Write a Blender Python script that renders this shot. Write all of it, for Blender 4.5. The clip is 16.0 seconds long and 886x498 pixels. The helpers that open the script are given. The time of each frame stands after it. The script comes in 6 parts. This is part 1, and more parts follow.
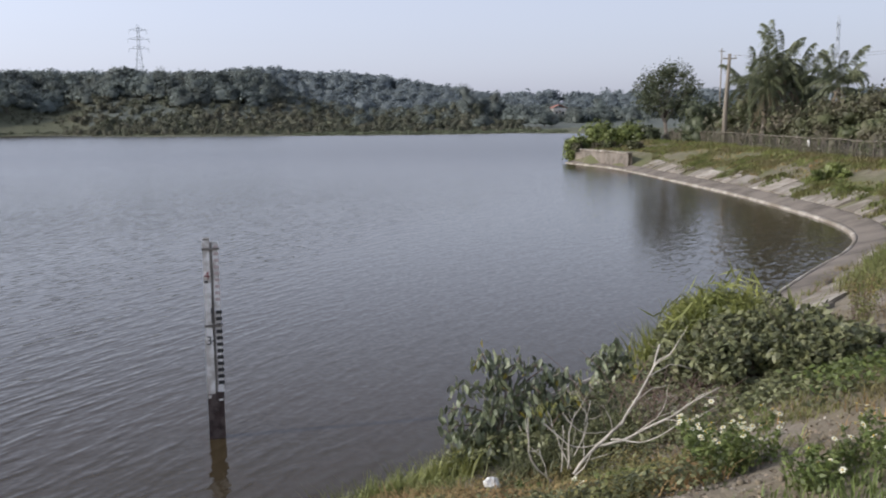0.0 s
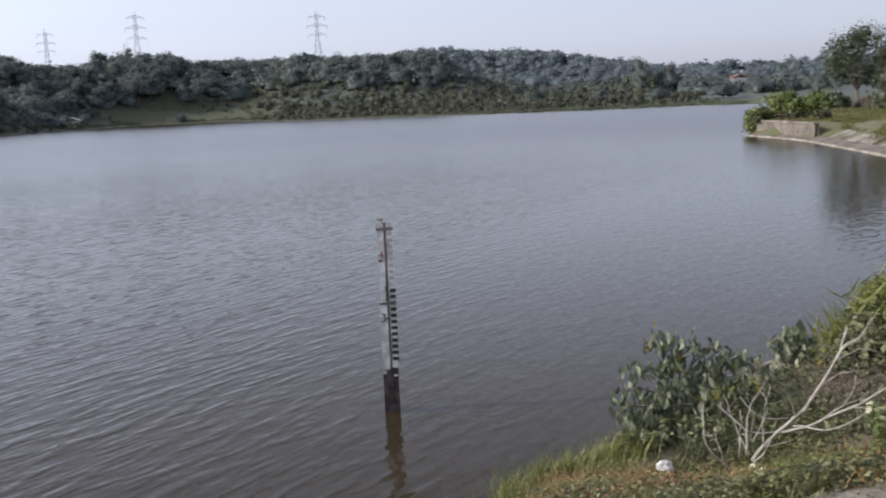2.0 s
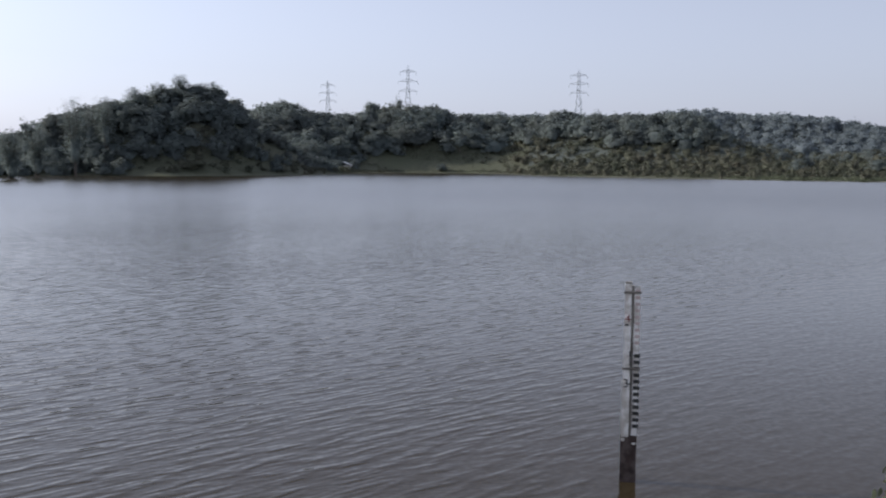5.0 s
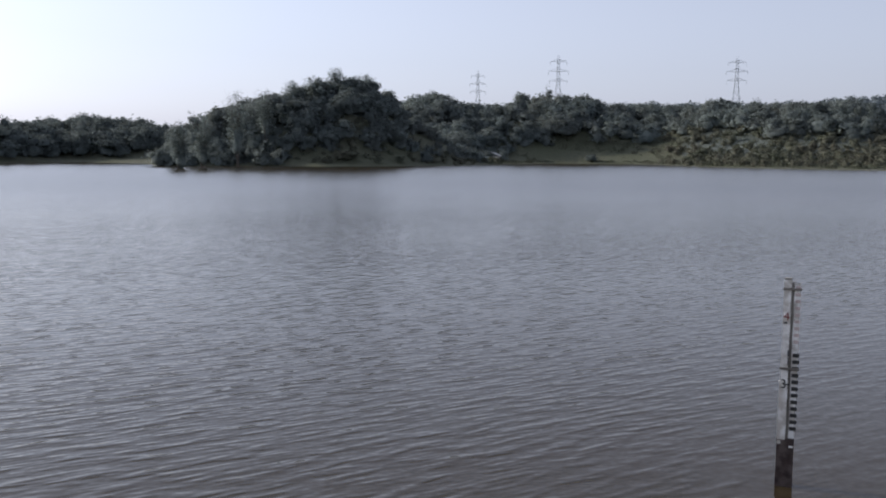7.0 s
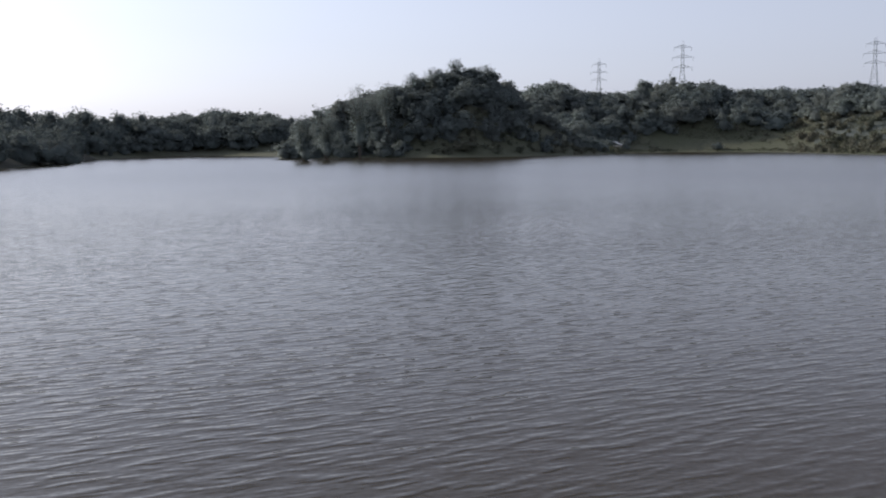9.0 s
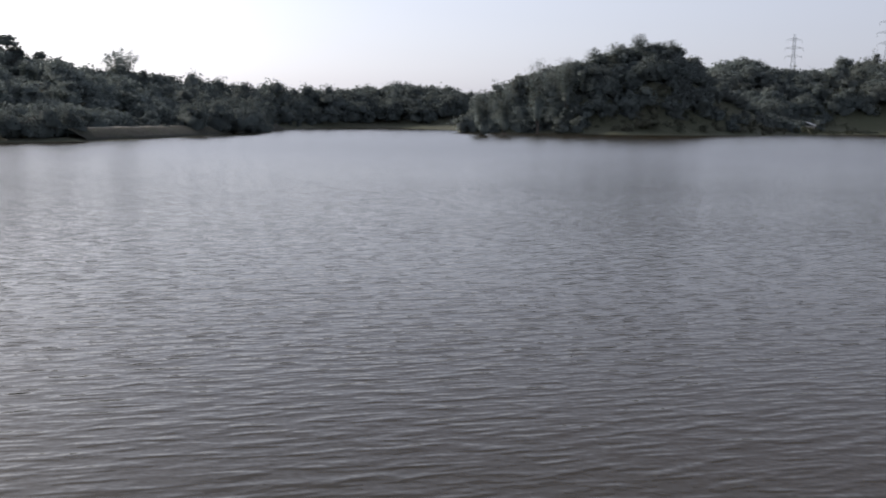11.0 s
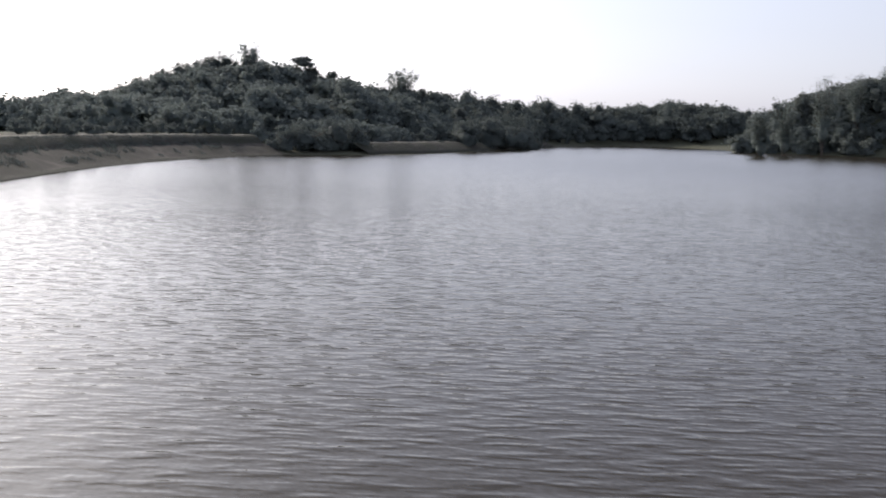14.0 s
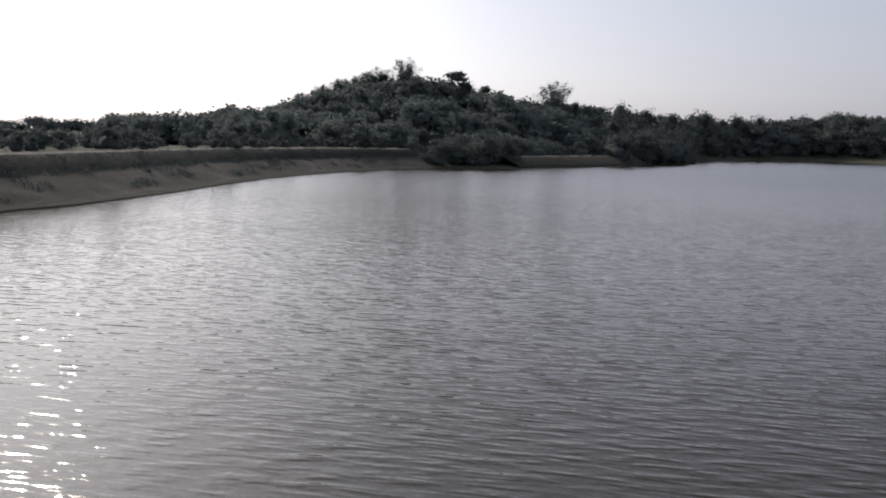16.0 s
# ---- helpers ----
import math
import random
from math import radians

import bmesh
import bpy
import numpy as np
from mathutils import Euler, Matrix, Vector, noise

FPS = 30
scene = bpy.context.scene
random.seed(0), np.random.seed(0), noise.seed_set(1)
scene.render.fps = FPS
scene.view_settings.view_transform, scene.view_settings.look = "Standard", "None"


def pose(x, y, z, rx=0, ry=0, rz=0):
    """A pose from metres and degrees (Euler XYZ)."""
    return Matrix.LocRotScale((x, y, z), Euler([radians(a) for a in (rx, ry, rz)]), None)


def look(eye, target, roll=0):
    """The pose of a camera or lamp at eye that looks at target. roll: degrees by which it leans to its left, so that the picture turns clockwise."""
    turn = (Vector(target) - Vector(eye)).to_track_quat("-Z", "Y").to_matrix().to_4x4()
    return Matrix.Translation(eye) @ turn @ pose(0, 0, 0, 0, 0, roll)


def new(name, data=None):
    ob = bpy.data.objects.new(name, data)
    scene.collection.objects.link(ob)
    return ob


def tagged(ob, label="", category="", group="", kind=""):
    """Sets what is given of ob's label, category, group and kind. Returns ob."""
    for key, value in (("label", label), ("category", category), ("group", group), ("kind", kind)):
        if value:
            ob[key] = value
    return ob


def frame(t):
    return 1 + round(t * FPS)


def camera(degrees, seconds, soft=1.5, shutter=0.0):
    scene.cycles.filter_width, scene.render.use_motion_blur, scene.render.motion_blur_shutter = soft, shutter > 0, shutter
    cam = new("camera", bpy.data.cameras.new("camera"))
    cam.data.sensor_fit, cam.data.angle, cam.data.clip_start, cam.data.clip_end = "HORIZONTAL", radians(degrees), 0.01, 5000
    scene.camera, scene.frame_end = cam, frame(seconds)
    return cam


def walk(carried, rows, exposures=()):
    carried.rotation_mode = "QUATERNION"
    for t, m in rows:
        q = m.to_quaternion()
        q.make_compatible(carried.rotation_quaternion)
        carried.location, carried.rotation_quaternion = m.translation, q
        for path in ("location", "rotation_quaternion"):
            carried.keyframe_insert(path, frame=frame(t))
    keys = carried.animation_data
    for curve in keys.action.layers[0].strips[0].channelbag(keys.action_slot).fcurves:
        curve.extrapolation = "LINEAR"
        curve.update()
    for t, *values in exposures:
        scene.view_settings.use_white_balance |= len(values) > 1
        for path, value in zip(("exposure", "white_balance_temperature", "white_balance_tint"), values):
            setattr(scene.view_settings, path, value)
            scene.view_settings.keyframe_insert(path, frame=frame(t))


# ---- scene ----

# ---------------------------------------------------------------- camera
# seconds, eye x y z, yaw to the left of +y, pitch, roll
WALK = [
    (0, 0.003, 0.001, 4.874, 0, -7.89, -0.58),
    (0.5, 0.013, 0.003, 4.873, 2.43, -8.74, -0.54),
    (1, 0.026, 0.007, 4.879, 5.23, -9.13, -1.56),
    (1.5, 0.033, 0.008, 4.888, 7.48, -8.84, -2.19),
    (2, 0.031, 0.008, 4.894, 10.59, -8.98, -2.42),
    (2.5, 0.025, 0.006, 4.91, 13.85, -9.08, -1.45),
    (3, 0.024, 0.006, 4.925, 16.2, -8.16, -0.7),
    (3.5, 0.03, 0.008, 4.917, 18.99, -6.19, 0.23),
    (4, 0.021, 0.005, 4.909, 21.54, -5.53, -0.06),
    (4.5, 0.004, 0.001, 4.916, 23.14, -5.19, 0.85),
    (5, -0.004, -0.001, 4.93, 25.56, -5.33, 0.45),
    (5.2, -0.008, -0.002, 4.937, 26.92, -5.59, 0.42),
    (7.5, -0.019, -0.005, 4.932, 36.34, -6.05, 0.66),
    (8, -0.032, -0.008, 4.924, 38.31, -6.34, 0.89),
    (8.2, -0.04, -0.01, 4.919, 38.99, -6.4, 0.71),
    (10.3, -0.019, -0.005, 4.912, 48.63, -7.6, -0.16),
    (10.5, -0.017, -0.004, 4.911, 49.94, -7.95, 0.25),
    (11, -0.012, -0.003, 4.909, 52.5, -8.08, 0.8),
    (11.5, -0.007, -0.002, 4.907, 54.66, -7.54, 1.39),
    (12, -0.002, -0.001, 4.905, 56.69, -7.1, 1.88),
    (12.5, 0, 0, 4.905, 59.83, -6.89, 1.53),
    (13, 0, 0, 4.905, 63.33, -7.11, 0.49),
    (13.5, 0, 0, 4.905, 66.07, -7.63, 0.97),
    (14, 0, 0, 4.905, 68.59, -7.32, 1.45),
    (14.5, 0, 0, 4.905, 70.65, -6.77, 1.53),
    (15, 0, 0, 4.905, 73.26, -6.74, 1.84),
    (15.5, 0, 0, 4.905, 75.78, -6.89, 1.78),
    (16, 0, 0, 4.905, 77.79, -6.71, 1.4)]
EXPOSURES = [(0, 0.3, 6500, 10), (3, 0.34, 6450, 10), (4, 0.14, 6400, 10), (8, -0.02, 6450, 10), (11.5, -0.15, 6750, 10), (14, -0.04, 6750, 11), (15, -0.48, 6750, 11), (16, -0.74, 6750, 11)]
cam = camera(50.5, 16.0, soft=1.9, shutter=0.4)
walk(cam, [(t, pose(x, y, z, 90 + p, 0, yaw) @ pose(0, 0, 0, 0, 0, roll)) for t, x, y, z, yaw, p, roll in WALK], EXPOSURES)

# ---------------------------------------------------------------- sky and sun
SUN_AZ, SUN_EL = radians(104), radians(28)      # to the left of +y, over the horizon
world = bpy.data.worlds.new("hazy_sky")
scene.world = world
world.use_nodes = True
wn = world.node_tree
sky = wn.nodes.new("ShaderNodeTexSky")
sky.sky_type = "NISHITA"
sky.sun_disc = False
sky.sun_elevation, sky.sun_rotation = SUN_EL, -SUN_AZ
sky.air_density, sky.dust_density, sky.ozone_density, sky.altitude = 1.0, 2.6, 2.0, 30
way = wn.nodes.new("ShaderNodeTexCoord")


def sky_node(kind, **values):
    x = wn.nodes.new(kind)
    for key, v in values.items():
        x.inputs[key.replace("_", " ")].default_value = v
    return x


def sky_mix(blend, a, b):
    x = wn.nodes.new("ShaderNodeMix")
    x.data_type, x.blend_type = "RGBA", blend
    x.inputs["Factor"].default_value = 1.0
    wn.links.new(a, x.inputs[6])
    if isinstance(b, tuple):
        x.inputs[7].default_value = (*b, 1)
    else:
        wn.links.new(b, x.inputs[7])
    return x


# moist haze takes the colour out of the sky
pale = sky_node("ShaderNodeHueSaturation", Saturation=0.5)
wn.links.new(sky.outputs[0], pale.inputs["Color"])
veil = sky_mix("ADD", sky_mix("MULTIPLY", pale.outputs[0], (0.76, 0.81, 0.92)).outputs[2], (3.2, 3.3, 4.1))
# the haze thins out towards the zenith
split = wn.nodes.new("ShaderNodeSeparateXYZ")
wn.links.new(way.outputs["Generated"], split.inputs[0])
thin = sky_node("ShaderNodeMapRange", From_Min=0.05, From_Max=0.6, To_Min=1.0, To_Max=0.3)
wn.links.new(split.outputs[2], thin.inputs["Value"])
wn.links.new(thin.outputs[0], veil.inputs["Factor"])
# haze scatters forward: the sky is brightest on the sun's side and fades away from it
toward = wn.nodes.new("ShaderNodeVectorMath")
toward.operation = "DOT_PRODUCT"
wn.links.new(way.outputs["Generated"], toward.inputs[0])
toward.inputs[1].default_value = (-math.sin(SUN_AZ), math.cos(SUN_AZ), 0)
fade = sky_node("ShaderNodeMapRange", From_Min=-0.75, From_Max=1.0, To_Min=0.82, To_Max=1.36)
wn.links.new(toward.outputs["Value"], fade.inputs["Value"])
sky_all = sky_mix("MULTIPLY", veil.outputs[2], fade.outputs[0])
wn.links.new(sky_all.outputs[2], wn.nodes["Background"].inputs[0])
wn.nodes["Background"].inputs[1].default_value = 0.1
sun = new("sun", bpy.data.lights.new("sun", "SUN"))
sun.data.energy, sun.data.angle, sun.data.color = 2.2, radians(1.6), (1.0, 0.93, 0.83)
sun.matrix_world = look((-100 * math.sin(SUN_AZ) * math.cos(SUN_EL), 100 * math.cos(SUN_AZ) * math.cos(SUN_EL), 100 * math.sin(SUN_EL)), (0, 0, 0))

# ---------------------------------------------------------------- materials
def material(name, low, high, scale=1.0, detail=4.0, rough=0.8, bump=0.0, bump_scale=20.0, patch=None, patch_scale=0.1,
             patch_width=0.12, island=0.0, metal=0.0, translucent=0.0, stretch=(1, 1, 1), random_object=0.0, spec=0.5):
    """Two colours mixed by grain, a third in larger patches, a bump, and a lightness that varies from piece to piece."""
    m = bpy.data.materials.new(name)
    m.use_nodes = True
    nt = m.node_tree
    n, link = nt.nodes, nt.links.new
    p = n["Principled BSDF"]
    geo = n.new("ShaderNodeNewGeometry")
    mapping = n.new("ShaderNodeMapping")
    mapping.inputs["Scale"].default_value = stretch
    link(geo.outputs["Position"], mapping.inputs["Vector"])
    grain = n.new("ShaderNodeTexNoise")
    grain.inputs["Scale"].default_value, grain.inputs["Detail"].default_value = scale, detail
    link(mapping.outputs[0], grain.inputs["Vector"])
    ramp = n.new("ShaderNodeValToRGB")
    ramp.color_ramp.elements[0].position, ramp.color_ramp.elements[1].position = 0.33, 0.67
    ramp.color_ramp.elements[0].color, ramp.color_ramp.elements[1].color = (*low, 1), (*high, 1)
    link(grain.outputs["Fac"], ramp.inputs[0])
    colour = ramp.outputs[0]
    if patch:
        big = n.new("ShaderNodeTexNoise")
        big.inputs["Scale"].default_value, big.inputs["Detail"].default_value = patch_scale, 5
        link(mapping.outputs[0], big.inputs["Vector"])
        edge = n.new("ShaderNodeMapRange")
        edge.inputs["From Min"].default_value, edge.inputs["From Max"].default_value = 0.5 - patch_width, 0.5 + patch_width
        link(big.outputs["Fac"], edge.inputs["Value"])
        mix = n.new("ShaderNodeMix")
        mix.data_type = "RGBA"
        link(edge.outputs[0], mix.inputs["Factor"])
        link(colour, mix.inputs[6])
        mix.inputs[7].default_value = (*patch, 1)
        colour = mix.outputs[2]
    if island or random_object:
        hsv = n.new("ShaderNodeHueSaturation")
        vary = n.new("ShaderNodeMapRange")
        amount = island or random_object
        vary.inputs["To Min"].default_value, vary.inputs["To Max"].default_value = 1 - amount, 1 + amount
        if island:
            link(geo.outputs["Random Per Island"], vary.inputs["Value"])
        else:
            info = n.new("ShaderNodeObjectInfo")
            link(info.outputs["Random"], vary.inputs["Value"])
        link(vary.outputs[0], hsv.inputs["Value"])
        link(colour, hsv.inputs["Color"])
        colour = hsv.outputs[0]
    link(colour, p.inputs["Base Color"])
    p.inputs["Roughness"].default_value, p.inputs["Metallic"].default_value = rough, metal
    p.inputs["Specular IOR Level"].default_value = spec
    if bump:
        fine = n.new("ShaderNodeTexNoise")
        fine.inputs["Scale"].default_value, fine.inputs["Detail"].default_value = bump_scale, 5
        link(geo.outputs["Position"], fine.inputs["Vector"])
        b = n.new("ShaderNodeBump")
        b.inputs["Strength"].default_value, b.inputs["Distance"].default_value = bump, 0.5 / bump_scale
        link(fine.outputs["Fac"], b.inputs["Height"])
        link(b.outputs[0], p.inputs["Normal"])
    if translucent:
        t = n.new("ShaderNodeBsdfTranslucent")
        link(colour, t.inputs["Color"])
        mixed = n.new("ShaderNodeMixShader")
        mixed.inputs[0].default_value = translucent
        link(p.outputs[0], mixed.inputs[1])
        link(t.outputs[0], mixed.inputs[2])
        link(mixed.outputs[0], n["Material Output"].inputs["Surface"])
    return m


def water_material():
    """Muddy brown lake water: a glossy skin with wind ripples over a dull body."""
    m = bpy.data.materials.new("lake_water")
    m.use_nodes = True
    n, link = m.node_tree.nodes, m.node_tree.links.new
    p = n["Principled BSDF"]
    p.inputs["Base Color"].default_value = (0.046, 0.034, 0.018, 1)
    p.inputs["IOR"].default_value = 1.31
    p.inputs["Specular Tint"].default_value = (1.0, 0.97, 0.9, 1)
    geo = n.new("ShaderNodeNewGeometry")

    def ripples(turn, across, along, detail, seed):
        """Noise drawn out along the wave crests; turn: degrees of the crests' normal from +y."""
        rot = n.new("ShaderNodeMapping")
        rot.inputs["Rotation"].default_value = (0, 0, radians(-turn))
        rot.inputs["Location"].default_value = (seed, seed * 1.7, 0)
        link(geo.outputs["Position"], rot.inputs["Vector"])
        stretch = n.new("ShaderNodeMapping")
        stretch.inputs["Scale"].default_value = (1 / along, 1 / across, 1)
        link(rot.outputs[0], stretch.inputs["Vector"])
        noise_node = n.new("ShaderNodeTexNoise")
        noise_node.inputs["Scale"].default_value, noise_node.inputs["Detail"].default_value = 1, detail
        noise_node.inputs["Distortion"].default_value = 0.15
        link(stretch.outputs[0], noise_node.inputs["Vector"])
        return noise_node.outputs["Fac"]

    def math_node(kind, a, b):
        x = n.new("ShaderNodeMath")
        x.operation = kind
        for k, v in enumerate((a, b)):
            if isinstance(v, (int, float)):
                x.inputs[k].default_value = v
            else:
                link(v, x.inputs[k])
        return x.outputs[0]

    def crests(fac, lo, hi):
        """Flat water with single raised crests where the noise runs high."""
        x = n.new("ShaderNodeMapRange")
        x.interpolation_type = "SMOOTHSTEP"
        x.inputs["From Min"].default_value, x.inputs["From Max"].default_value = lo, hi
        link(fac, x.inputs["Value"])
        return x.outputs[0]

    short = crests(ripples(66, 0.28, 0.85, 1.0, 3.0), 0.3, 0.88)
    middle = ripples(60, 0.75, 2.0, 2.0, 11.0)
    gust = ripples(70, 26.0, 70.0, 2.0, 31.0)
    calm = n.new("ShaderNodeMapRange")
    calm.inputs["From Min"].default_value, calm.inputs["From Max"].default_value = 0.3, 0.62
    calm.inputs["To Min"].default_value, calm.inputs["To Max"].default_value = 0.7, 1.15
    link(gust, calm.inputs["Value"])
    height = math_node("ADD", math_node("MULTIPLY", short, 0.25), math_node("MULTIPLY", middle, 0.2))
    height = math_node("ADD", height, math_node("MULTIPLY", ripples(40, 0.09, 0.2, 1.0, 7.0), 0.045))
    height = math_node("MULTIPLY", height, calm.outputs[0])

    def oval(x, y, turn, half_wide, half_long, inner, lo, hi):
        """lo within an oval on the lake, hi outside it."""
        at = n.new("ShaderNodeVectorMath")
        at.operation = "SUBTRACT"
        link(geo.outputs["Position"], at.inputs[0])
        at.inputs[1].default_value = (x, y, 0)
        around = n.new("ShaderNodeMapping")
        around.inputs["Rotation"].default_value = (0, 0, radians(-turn))
        link(at.outputs[0], around.inputs["Vector"])
        scaled = n.new("ShaderNodeMapping")
        scaled.inputs["Scale"].default_value = (1 / half_wide, 1 / half_long, 1)
        link(around.outputs[0], scaled.inputs["Vector"])
        size = n.new("ShaderNodeVectorMath")
        size.operation = "LENGTH"
        link(scaled.outputs[0], size.inputs[0])
        wobble = math_node("ADD", size.outputs["Value"], math_node("MULTIPLY", gust, 0.5))
        x_ = n.new("ShaderNodeMapRange")
        x_.interpolation_type = "SMOOTHSTEP"
        for key, v in (("From Min", inner), ("From Max", 1.5), ("To Min", lo), ("To Max", hi)):
            x_.inputs[key].default_value = v
        link(wobble, x_.inputs["Value"])
        return x_.outputs[0]

    # the lee of the bank lies smooth, but for a breeze that comes down along the ledge
    lee = oval(9, 34, -12, 12, 34, 0.9, 0.22, 1.0)
    breeze = oval(11.5, 33, -17, 3.6, 15, 0.5, 0.85, 0.0)
    height = math_node("MULTIPLY", height, math_node("ADD", lee, breeze))
    # by distance from the camera's spot: single ripples are told apart nearby; farther out they merge into an even
    # roughness
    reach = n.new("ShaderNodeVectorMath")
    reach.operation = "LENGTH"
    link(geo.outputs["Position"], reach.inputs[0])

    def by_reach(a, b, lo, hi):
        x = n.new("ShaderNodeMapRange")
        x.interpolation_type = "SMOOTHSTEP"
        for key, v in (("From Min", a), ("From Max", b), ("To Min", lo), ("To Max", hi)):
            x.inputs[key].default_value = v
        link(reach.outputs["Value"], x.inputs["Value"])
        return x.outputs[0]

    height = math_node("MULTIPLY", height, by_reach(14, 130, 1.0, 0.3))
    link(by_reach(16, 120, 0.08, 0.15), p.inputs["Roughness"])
    b = n.new("ShaderNodeBump")
    b.inputs["Strength"].default_value, b.inputs["Distance"].default_value = 1.0, WAVE
    link(height, b.inputs["Height"])

    def vector(kind, a, c=None, scale=None):
        x = n.new("ShaderNodeVectorMath")
        x.operation = kind
        for k, v in enumerate((a, c)):
            if isinstance(v, tuple):
                x.inputs[k].default_value = v
            elif v is not None:
                link(v, x.inputs[k])
        if scale is not None:
            link(scale, x.inputs["Scale"])
        return x.outputs[0]

    # far out the ripples are too fine to tell apart: their faces tilt every way, and all lean towards the camera's spot
    # to mirror brighter sky
    fine = n.new("ShaderNodeTexNoise")
    fine.inputs["Scale"].default_value, fine.inputs["Detail"].default_value = 9.0, 2.0
    link(geo.outputs["Position"], fine.inputs["Vector"])
    tilt = vector("MULTIPLY", vector("SUBTRACT", fine.outputs["Color"], (0.5, 0.5, 0.5)), (1.0, 1.0, 0.0))
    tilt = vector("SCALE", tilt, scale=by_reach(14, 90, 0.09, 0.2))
    # normals tipped towards the origin under the camera, which brightens the far water
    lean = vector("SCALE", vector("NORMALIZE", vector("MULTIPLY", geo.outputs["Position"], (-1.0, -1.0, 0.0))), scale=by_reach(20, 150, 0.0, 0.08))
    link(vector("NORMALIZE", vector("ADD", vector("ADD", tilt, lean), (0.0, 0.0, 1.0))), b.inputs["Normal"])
    link(b.outputs[0], p.inputs["Normal"])
    return m


WAVE = 0.07
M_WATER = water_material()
M_FIELD = material("dry_grassland", (0.085, 0.088, 0.06), (0.15, 0.148, 0.1), 0.6, 8, 0.95, 0.8, 2.5, patch=(0.11, 0.118, 0.07), patch_scale=0.035, patch_width=0.2)
M_FLOOR = material("forest_floor", (0.085, 0.1, 0.088), (0.15, 0.168, 0.145), 0.3, 9, 0.95, 1.0, 1.2, patch=(0.12, 0.135, 0.115), patch_scale=0.03, patch_width=0.2)
M_SLOPE = material("grassy_slope_soil", (0.13, 0.112, 0.075), (0.24, 0.21, 0.15), 1.8, 10, 0.95, 1.0, 9, patch=(0.13, 0.135, 0.055), patch_scale=0.2, patch_width=0.14)
M_BANK = material("worn_bank_soil", (0.185, 0.16, 0.135), (0.37, 0.335, 0.295), 3.4, 12, 0.95, 1.0, 11, patch=(0.2, 0.165, 0.11), patch_scale=0.3, patch_width=0.1)
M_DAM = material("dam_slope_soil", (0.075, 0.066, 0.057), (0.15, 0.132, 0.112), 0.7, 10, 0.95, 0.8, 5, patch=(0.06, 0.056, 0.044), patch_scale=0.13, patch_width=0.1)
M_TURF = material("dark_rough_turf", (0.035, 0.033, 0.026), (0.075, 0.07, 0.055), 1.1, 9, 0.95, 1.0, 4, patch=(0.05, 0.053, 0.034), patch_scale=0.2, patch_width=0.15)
M_TRACK = material("pale_trodden_track", (0.17, 0.155, 0.125), (0.28, 0.26, 0.215), 0.9, 8, 0.95, 0.5, 5)
M_CONCRETE = material("stained_concrete", (0.24, 0.212, 0.178), (0.43, 0.39, 0.335), 1.6, 8, 0.9, 0.35, 14, patch=(0.19, 0.16, 0.125), patch_scale=0.6, random_object=0.2)
M_LEDGE = material("silted_concrete", (0.1, 0.082, 0.065), (0.19, 0.16, 0.13), 2.4, 10, 0.85, 0.6, 9, patch=(0.23, 0.195, 0.16), patch_scale=0.45, patch_width=0.1)
# far woods: haze is put into the leaf colour, greyer, bluer and paler
M_HAZED_LEAF = material("hazed_woodland_leaf", (0.17, 0.21, 0.205), (0.265, 0.305, 0.285), 0.35, 8, 0.85, patch=(0.21, 0.23, 0.21), patch_scale=0.05, patch_width=0.2, island=0.22, translucent=0.4, spec=0.2)
# haze over the distant ridge is painted into this leaf colour, pale and blue
M_HAZED_RIDGE = material("hazed_ridge_leaf", (0.22, 0.26, 0.28), (0.3, 0.34, 0.35), 0.15, 8, 0.9, patch=(0.26, 0.3, 0.31), patch_scale=0.02, patch_width=0.2, island=0.16, translucent=0.4, spec=0.2)
# darker far foliage, paled and blued by the same painted haze
M_DARK_LEAF = material("dark_leaf", (0.13, 0.158, 0.152), (0.215, 0.245, 0.228), 0.5, 8, 0.85, island=0.22, translucent=0.4, spec=0.2)
# far bamboo and hillside trees: palest leaf, with the hill's haze painted in
M_PALE_HAZED = material("pale_hazed_leaf", (0.21, 0.25, 0.24), (0.315, 0.355, 0.33), 0.7, 6, 0.85, island=0.22, translucent=0.45, spec=0.2)
M_SCRUB = material("dry_scrub_leaf", (0.12, 0.116, 0.082), (0.2, 0.188, 0.135), 0.6, 8, 0.8, patch=(0.115, 0.13, 0.085), patch_scale=0.08, patch_width=0.2, island=0.3, translucent=0.25)
M_BARK = material("grey_bark", (0.10, 0.085, 0.07), (0.2, 0.175, 0.15), 6, 6, 0.95, 0.6, 30)
M_FRESH = material("fresh_green_leaf", (0.16, 0.185, 0.05), (0.31, 0.32, 0.1), 0.8, 3, 0.5, island=0.3, translucent=0.3)
M_PALM = material("palm_frond", (0.11, 0.13, 0.07), (0.215, 0.23, 0.135), 0.7, 3, 0.45, island=0.3, translucent=0.25)
M_PALM_DRY = material("dry_palm_frond", (0.26, 0.21, 0.145), (0.4, 0.335, 0.24), 0.9, 3, 0.8, island=0.25, translucent=0.2)
M_SHRUB_LEAF = material("grey_green_leaf", (0.125, 0.15, 0.085), (0.25, 0.275, 0.175), 5, 3, 0.42, random_object=0.45, translucent=0.2)
M_VINE = material("vine_leaf", (0.08, 0.092, 0.04), (0.23, 0.235, 0.115), 5, 4, 0.5, island=0.5, translucent=0.2)
M_HERB = material("herb_leaf", (0.085, 0.12, 0.032), (0.2, 0.24, 0.075), 6, 4, 0.5, island=0.4, translucent=0.3)
